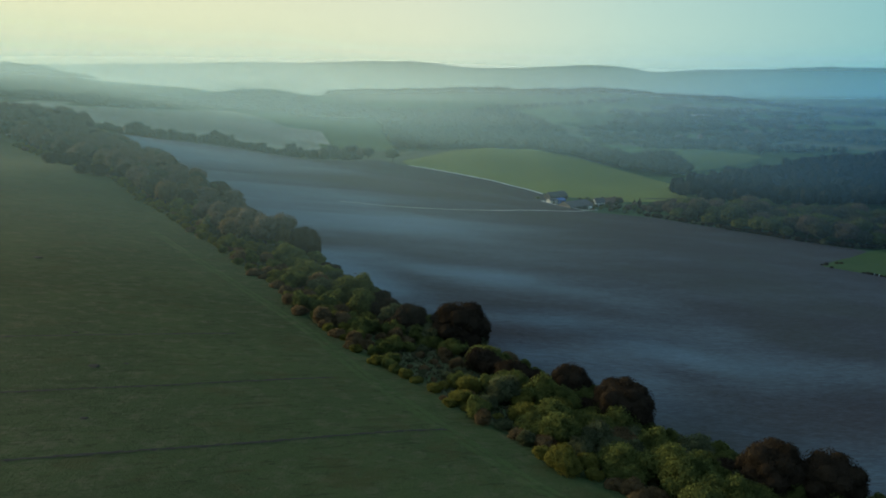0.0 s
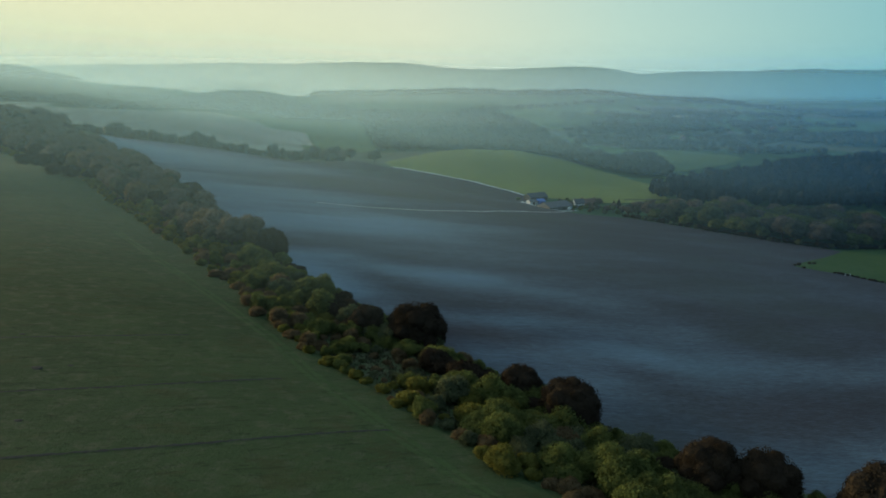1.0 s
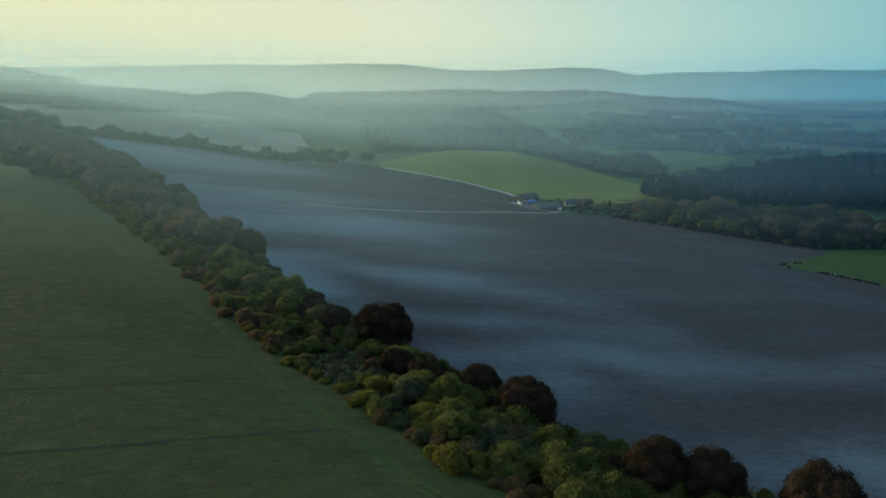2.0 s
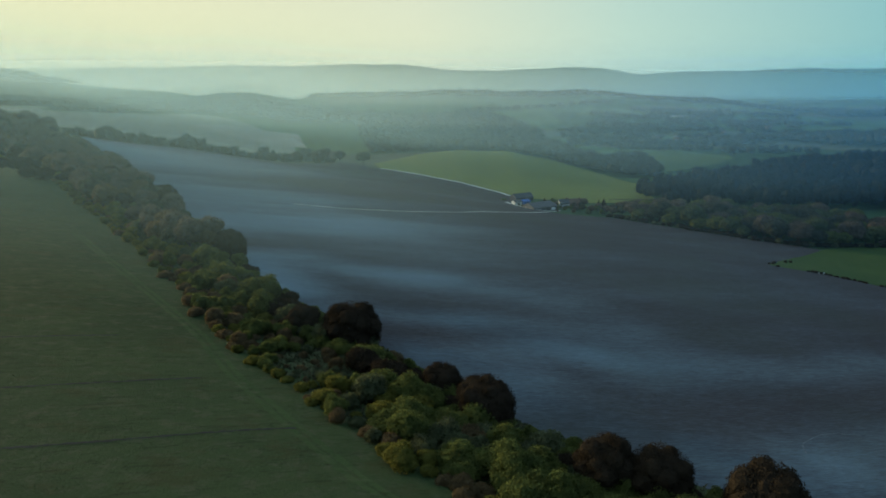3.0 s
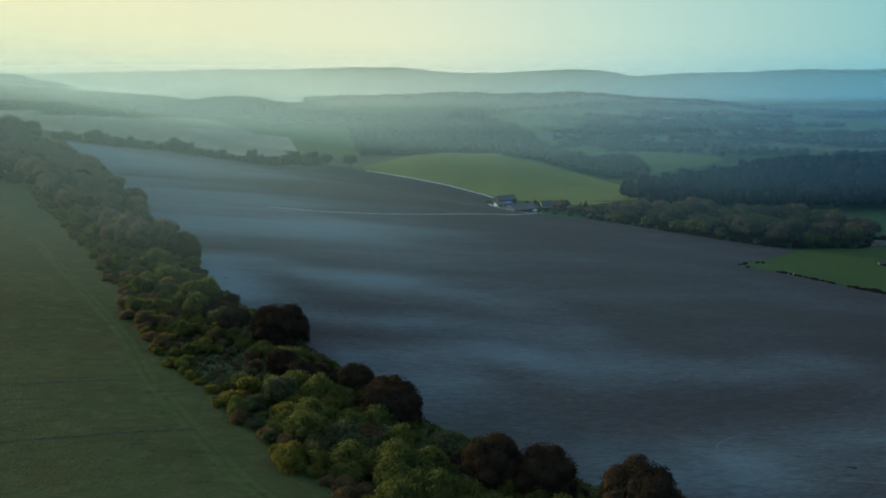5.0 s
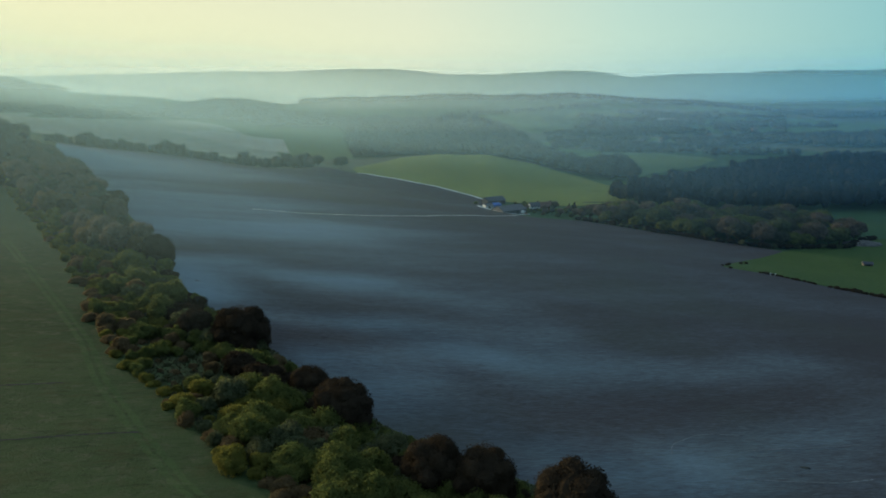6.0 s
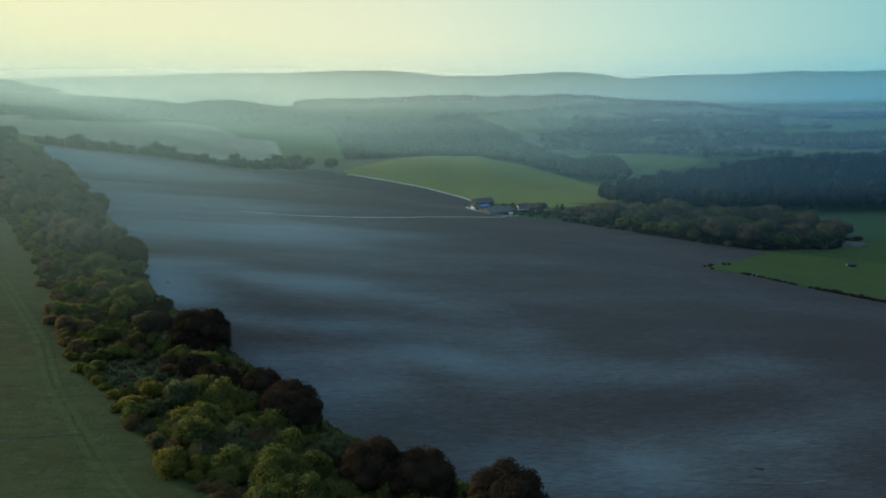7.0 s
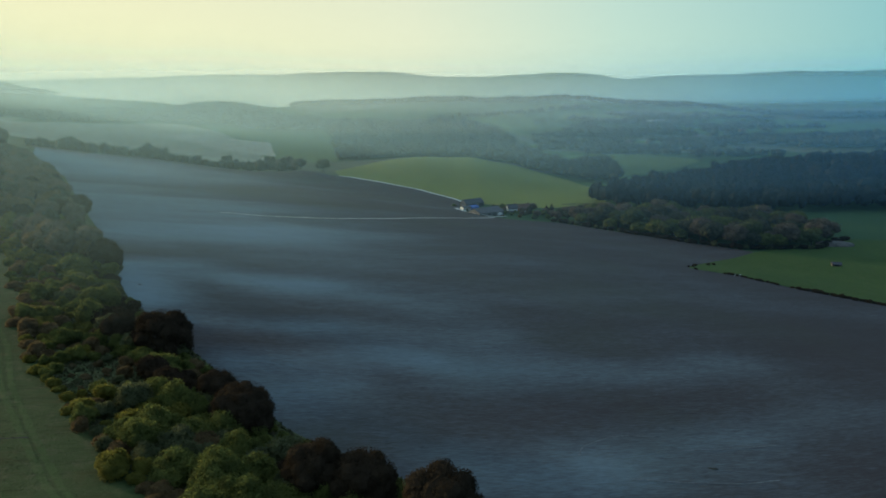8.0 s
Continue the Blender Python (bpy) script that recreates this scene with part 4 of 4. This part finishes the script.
def cypress(x, y, h, r, seed):
    rng = np.random.default_rng(seed)
    root = tagged(new("cypress"), "dark upright cypress in the farm garden", "tree", "garden cypresses")
    part("trunk", limbs_mesh("trunk", rng, h * 0.6, 0.16, r * 0.4, BARK, 3), root)
    rows = [(0, 0, h * (0.2 + 0.13 * i), r * q, r * q, h * 0.16) for i, q in enumerate((0.9, 1.0, 0.9, 0.75, 0.5, 0.28))]
    part("crown", crown_mesh("crown", rng, rows, 500, 0.5, LEAF_DARK), root)
    root.matrix_basis = pose(x, y, float(lie(x, y)) - 0.1)


cypress(150, 604, 7.5, 1.9, 1)
cypress(154.5, 606, 8.5, 2.1, 2)
cypress(109, 615, 6, 1.6, 3)
for x, y, k, size in ((119.5, 601, 3, 0.85), (125.5, 603, 0, 0.8), (117, 598, 0, 0.9), (128, 601, 5, 1.0), (140, 608, 2, 1.0), (146, 598, 0, 1.1), (121, 590, 1, 1.0), (131, 590, 3, 1.0), (139, 585, 0, 1.2), (113, 578, 4, 0.9), (126, 579, 7, 1.0),
                      (160, 596, 5, 1.2), (78, 634, 5, 0.8), (147, 575, 0, 1.2), (136, 574, 3, 1.1), (112, 622, 5, 1.4), (118, 628, 0, 1.4)):
    stand(SHRUBS[k], x, y, 37 * k + x, size, 1.0)
for x, y, k, size in ((128, 583, 1, 0.55), (134, 588, 0, 0.6), (139, 578, 1, 0.7), (145, 584, 3, 0.7), (150, 574, 1, 0.8), (156, 580, 0, 0.9), (152, 564, 1, 0.85), (160, 568, 0, 1.0), (163, 586, 1, 1.0), (148, 594, 1, 0.7),
                      (117, 606, 1, 0.5), (128, 620, 0, 0.7), (141, 616, 1, 0.8), (170, 600, 1, 0.9), (178, 610, 0, 0.9), (186, 622, 1, 0.8), (122, 596, 4, 0.4), (131, 605, 1, 0.55), (137, 608, 0, 0.6)):
    stand(WOODS[k], x, y, 53 * k + x, size, 0.9)


def van(x, y, turn):
    """A parked white van: body with a sloping nose, windows, lamps, wheels with tyre and rim."""
    root = tagged(new("van"), "white van parked in the farmyard", "van")
    root.matrix_basis = pose(x, y, float(lie(x, y)) + 0.5, 0, 0, turn)
    prof = [(-2.4, 0.35), (2.3, 0.35), (2.4, 1.0), (1.9, 1.25), (1.3, 2.0), (-2.35, 2.05)]
    v = [(a, s * 0.92, z) for s in (-1, 1) for a, z in prof]
    part("body", mesh("body", v, [tuple(range(5, -1, -1)), tuple(range(6, 12))] + [(i, (i + 1) % 6, 6 + (i + 1) % 6, 6 + i) for i in range(6)], WHITE), root)
    v, f = box(1.32, -0.8, 0, 1.36, 0.8, 0.75)
    part("windscreen", mesh("windscreen", [(p[0] + (0.72 - p[2]) * 0.75, p[1], p[2] + 1.28) for p in v], f, DARK_GLASS), root)
    for s in (-1, 1):
        part("headlight", mesh("headlight", *box(2.3, s * 0.7 - 0.14, 0.75, 2.43, s * 0.7 + 0.14, 0.95), CEMENT), root)
        for a in (-1.5, 1.5):
            v, f = tube([(a, s * 0.95, 0.33), (a, s * 0.7, 0.33)], [0.33, 0.33], 12)
            w = part("wheel", mesh("wheel", v, f + [tuple(range(12))], BOARD), root)
            v, f = tube([(a, s * 0.97, 0.33), (a, s * 0.9, 0.33)], [0.18, 0.18], 10)
            part("rim", mesh("rim", v, f + [tuple(range(10))], CEMENT), w)


van(111.5, 583, 60)

# ---- pasture beside the plough: low hedge, trough, chalk heap ----
rng = np.random.default_rng(21)
line = resample(strip(-60, 183, BRINK_U, BRINK_S, 60), 150)
HEDGE = shrub_kind("hedge_bush", "low dark trimmed hedge bush beside the pasture", 61, 1.3, 1.5, LEAF_DARK, 300, 0.4, 5)
tagged(HEDGE, group="low field hedge")
for j, (x, y) in enumerate(line):
    if y > 326 and (math.sin(j * 0.23) + math.sin(j * 0.61) > 0.55 or (y > 352 and rng.uniform() < 0.5)):
        continue
    grown = 1.5 if y < 326 else 1.1  # the near stretch is thick and unbroken
    stand(HEDGE, x + rng.normal(0, 0.4), y + rng.normal(0, 0.4), rng.uniform(0, 360), grown * rng.uniform(0.55, 0.85), rng.uniform(0.7, 1.0))
for x, y in ((189, 373), (199, 383), (203, 386), (186, 368)):
    stand(HEDGE, x, y, 50 * x, 0.9, 0.9)
trough = tagged(new("water_trough"), "pale stone water trough by the low hedge", "trough")
trough.matrix_basis = pose(200.5, 350, float(lie(200.5, 350)) + 0.05, 0, 0, -40)
part("basin", mesh("basin", *box(-1.6, -0.6, 0, 1.6, 0.6, 0.6), CHALK_ROAD), trough)
part("water", mesh("water", *box(-1.45, -0.45, 0.5, 1.45, 0.45, 0.63), DARK_GLASS), trough)


def heap(name, label, x, y, rx, ry, h, mat, seed):
    rng = np.random.default_rng(seed)
    v0, f0 = ICO[3]
    r = 1 + rng.uniform(-0.12, 0.12, (len(v0), 1))
    v = v0 * r * (rx, ry, h)
    v[:, 2] = np.maximum(v[:, 2], -0.6) 
    ob = new(name, mesh(name, v, f0, mat, None, True))
    ob.matrix_basis = pose(x, y, float(lie(x, y)))
    return tagged(ob, label, "heap")


heap("chalk_heap", "pale heap of chalk spoil below the wood", 316, 481, 12, 7, 2.6, CHALK_HEAP, 4)

# ---- the meadow: trodden lines, wheel tracks, molehills, tufts ----
for line in ([(-66, 91), (-57.7, 94.9), (-38.9, 104), (-17.3, 115.5)], [(-56, 72.5), (-47.4, 76.4), (-24.2, 87), (-5.6, 96.5), (0.5, 99)], [(-86, 110), (-70.2, 117.4), (-37.1, 133.7)]):
    ribbon("trodden_line", line, 0.5, TRODDEN, 0.15, 0.5, "thin dark trodden line across the meadow", "path", wobble=0.55)
for off in (-0.9, 0.9):
    ribbon("wheel_track", [(24 + off, 70), (9.5 + off, 86), (-3 + off, 104), (-12.5 + off, 118), (-24 + off, 139), (-38 + off, 160), (-55 + off, 185), (-90 + off, 236)], 1.0, WORN, 0.138, 1.0, "faint wheel track in the meadow grass", "path", wobble=0.25)
for x, y, r in ((-52, 108.4, 1.0), (-95.7, 177.6, 1.4), (-44.7, 89.5, 0.6), (-61.6, 123.7, 0.6), (-48, 111, 0.5)):
    heap("earth_patch", "small mound of bare dark earth in the meadow", x, y, r * 1.3, r, 0.16, TRODDEN, int(10 * r))


def tufts(name, label, spots, mat, low, high, seed):
    """Tussocks, each of a few bent blades, past counting."""
    rng = np.random.default_rng(seed)
    p = np.array(spots)
    k = len(p)
    z = lie(p[:, 0], p[:, 1]) + 0.1
    blades = 4
    b = np.repeat(np.column_stack([p, z]), blades, 0)
    g = rng.uniform(0, 6.283, k * blades)
    d = np.stack([np.cos(g), np.sin(g), np.zeros(k * blades)], 1)
    w = rng.uniform(0.08, 0.2, (k * blades, 1))
    h = np.repeat(rng.uniform(low, high, k), blades)[:, None] * rng.uniform(0.7, 1.1, (k * blades, 1))
    side = np.stack([-d[:, 1], d[:, 0], d[:, 2]], 1)
    v = np.stack([b - side * w, b + side * w, b + d * h * 0.7 + (0, 0, 1) * h], 1).reshape(-1, 3)
    tint = np.repeat(rng.uniform(0, 1.5, k), blades * 3)
    return tagged(new(name, mesh(name, v, np.arange(len(v)).reshape(-1, 3), mat, {"tint": tint})), label, "grass", kind="stuff")


rng = np.random.default_rng(33)
spots = []
for _ in range(16000):
    u = -40 + 260 * rng.uniform() ** 1.5
    x, y = su(float(np.interp(u, EDGE_U, EDGE_S)) - 150 * rng.uniform() ** 1.2, u)
    if abs(x) < 0.75 * y + 10 and noise.noise(Vector((x * 0.12, y * 0.12, 3))) + 0.5 * noise.noise(Vector((x * 0.5, y * 0.5, 7))) > 0.12:
        spots.append((x, y))
TUFT = leaf("grass_tuft", (0.05, 0.085, 0.025), (0.12, 0.13, 0.055), 0.1, 0.3)
tufts("meadow_grass", "short tussocks of meadow grass", spots, TUFT, 0.04, 0.12, 1)
spots = []
for _ in range(26000):
    u = -15 + 320 * rng.uniform() ** 1.3
    lo, hi = float(np.interp(u, EDGE_U, EDGE_S)), float(np.interp(u, FOOT_U, FOOT_S))
    spots.append(su(lo + rng.uniform(0.12, 1.0) * (hi - lo), u))
DRY = leaf("dry_grass", (0.065, 0.068, 0.032), (0.135, 0.122, 0.065), 0.1, 0.3)
tufts("bank_grass", "dry tussocks and dead stalks on the hedge bank", spots, DRY, 0.2, 0.7, 2)

# ---- on the plough: clods, flints, weeds; a dead stem in the hedge; the pale headland by the wood ----
def clods(name, label, spots, mat, seed, long=1.1, wide=0.14, high=0.06):
    """Flat uneven clods turned by the plough, lying along its lines, past counting."""
    rng = np.random.default_rng(seed)
    p = np.array(spots)
    k = len(p)
    g = np.radians(20) + rng.normal(0, 0.12, k)
    d = np.stack([np.cos(g), np.sin(g)], 1)
    n = np.stack([-d[:, 1], d[:, 0]], 1)
    a, b, h = long * rng.uniform(0.3, 1.3, (k, 1)), wide * rng.uniform(0.5, 1.5, (k, 1)), high * rng.uniform(0.4, 1.2, k)
    flat = np.stack([p - d * a, p - n * b + d * a * 0.2, p + d * a, p + n * b - d * a * 0.1, p + d * a * 0.15 * rng.normal(0, 1, (k, 1))], 1)
    z = lie(flat[..., 0], flat[..., 1]) + 0.08
    z[:, 4] += h
    v = np.concatenate([flat, z[..., None]], 2).reshape(-1, 3)
    q = 5 * np.arange(k)[:, None]
    faces = np.concatenate([q + np.array([[i, (i + 1) % 4, 4]]) for i in range(4)])
    return tagged(new(name, mesh(name, v, faces, mat, {"chalk": np.repeat(np.clip(chalk(p) + rng.normal(0.0, 0.1, k), -0.3, 1), 5)})), label, "soil", kind="stuff")


rng = np.random.default_rng(77)
spots = []
while len(spots) < 9000:
    u, s = rng.uniform(-60, 190), 92 + 190 * rng.uniform() ** 1.7
    if s > float(np.interp(u, FOOT_U, FOOT_S)) + 1 and noise.noise(Vector((u * 0.03, s * 0.05, 2))) + rng.normal(0, 0.25) > -0.1:
        spots.append(su(s, u))
clods("plough_clods", "clods and flints turned up along the plough lines", spots, SOIL, 5)
for line in ([(79.9, 114.7), (81.2, 119), (83.6, 121.6), (87, 125), (91.2, 127.2), (96, 127.5)], [(86, 107), (95, 107.4), (104.6, 109), (112, 112)], [(94, 119.5), (101, 122.3), (110, 125), (119.3, 128.6)]):
    ribbon("tractor_mark", line, 0.22, CHALK_MARK, 0.16, 0.6, "faint pale tractor mark curving on the plough", "track", wobble=0.6)
heap("weed_patch", "dark patch of weeds on the ploughed field", 101.3, 114.5, 1.5, 0.55, 0.12, TRODDEN, 9)
heap("flint_heap", "small pale heap of flints at the field edge", -24.5, 210.5, 0.6, 0.4, 0.3, CHALK_HEAP, 8)
ribbon("headland", [(172, 664), (181, 666), (198, 669), (216, 670)], 5.0, ROUGH, 0.4, 2, "pale dry headland between pasture and wood", "verge", wobble=0.3)

snag = tagged(new("dead_tree"), "slender pale dead stem standing in the hedge", "tree")
snag.matrix_basis = pose(3.4, 141.5, float(lie(3.4, 141.5)) - 0.2)
part("trunk", mesh("trunk", *tube([(0, 0, -0.3), (0.05, 0, 2.2), (0.15, 0.05, 4.4), (0.1, 0.1, 6.2)], [0.09, 0.07, 0.05, 0.02], 7), DEADWOOD), snag)
for k, (z, g, r) in enumerate(((3.0, 0.4, 1.0), (3.9, 2.9, 0.8), (4.7, 4.4, 0.7))):
    part("limb", mesh("limb", *tube([(0.1, 0, z), (math.cos(g) * r * 0.6, math.sin(g) * r * 0.6, z + 0.5), (math.cos(g) * r, math.sin(g) * r, z + 1.2)], [0.05, 0.035, 0.012], 5), DEADWOOD), snag)
building("hut", "small white hut among trees above the meadow", "hut", -301, 546, 30, 4.5, 3.4, 2.6, 4.0, WHITE, SLATE, [("door", -1, 0.6, 0, 0.9, 1.95, TIMBER)])

# ---- haze: translucent mist sheets added across the view ----
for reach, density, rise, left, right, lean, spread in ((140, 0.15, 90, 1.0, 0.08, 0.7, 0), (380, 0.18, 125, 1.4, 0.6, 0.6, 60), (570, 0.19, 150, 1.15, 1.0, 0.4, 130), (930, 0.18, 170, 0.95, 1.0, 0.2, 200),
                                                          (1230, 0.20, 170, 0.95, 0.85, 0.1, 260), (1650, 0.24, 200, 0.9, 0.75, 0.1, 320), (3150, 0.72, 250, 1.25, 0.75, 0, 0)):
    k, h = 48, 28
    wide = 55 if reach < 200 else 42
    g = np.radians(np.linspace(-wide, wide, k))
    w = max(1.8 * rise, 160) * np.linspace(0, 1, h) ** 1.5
    r = reach * (1 + 0.03 * np.sin(g * 9 + reach))[None, :] + (lean * w + spread * np.minimum(w / 38, 1))[:, None]  # each sheet leans away, most at its foot, so haze builds up with distance
    xs, ys = r * np.tan(g) + 28, r  # level fronts, set square to the camera's view
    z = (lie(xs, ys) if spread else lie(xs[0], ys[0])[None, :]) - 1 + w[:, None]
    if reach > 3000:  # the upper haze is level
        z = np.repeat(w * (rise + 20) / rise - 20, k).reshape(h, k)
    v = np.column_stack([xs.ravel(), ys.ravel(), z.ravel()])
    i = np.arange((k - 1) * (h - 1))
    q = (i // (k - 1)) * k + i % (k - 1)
    ob = new("mist", mesh("mist", v, np.stack([q, q + 1, q + k + 1, q + k], 1), veil("mist", density, rise, HAZE_SUNWARD if reach > 900 else HAZE_SUNWARD_NEAR, HAZE_AWAY_FAR if reach > 3000 else HAZE_AWAY, 0.1 if reach > 3000 else 0.3),
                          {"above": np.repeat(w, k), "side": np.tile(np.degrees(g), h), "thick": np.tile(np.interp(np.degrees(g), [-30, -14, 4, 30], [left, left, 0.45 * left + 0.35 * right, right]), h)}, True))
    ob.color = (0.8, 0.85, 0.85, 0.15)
    tagged(ob, "translucent sheet standing in for haze over the valley", "mist", kind="stuff")
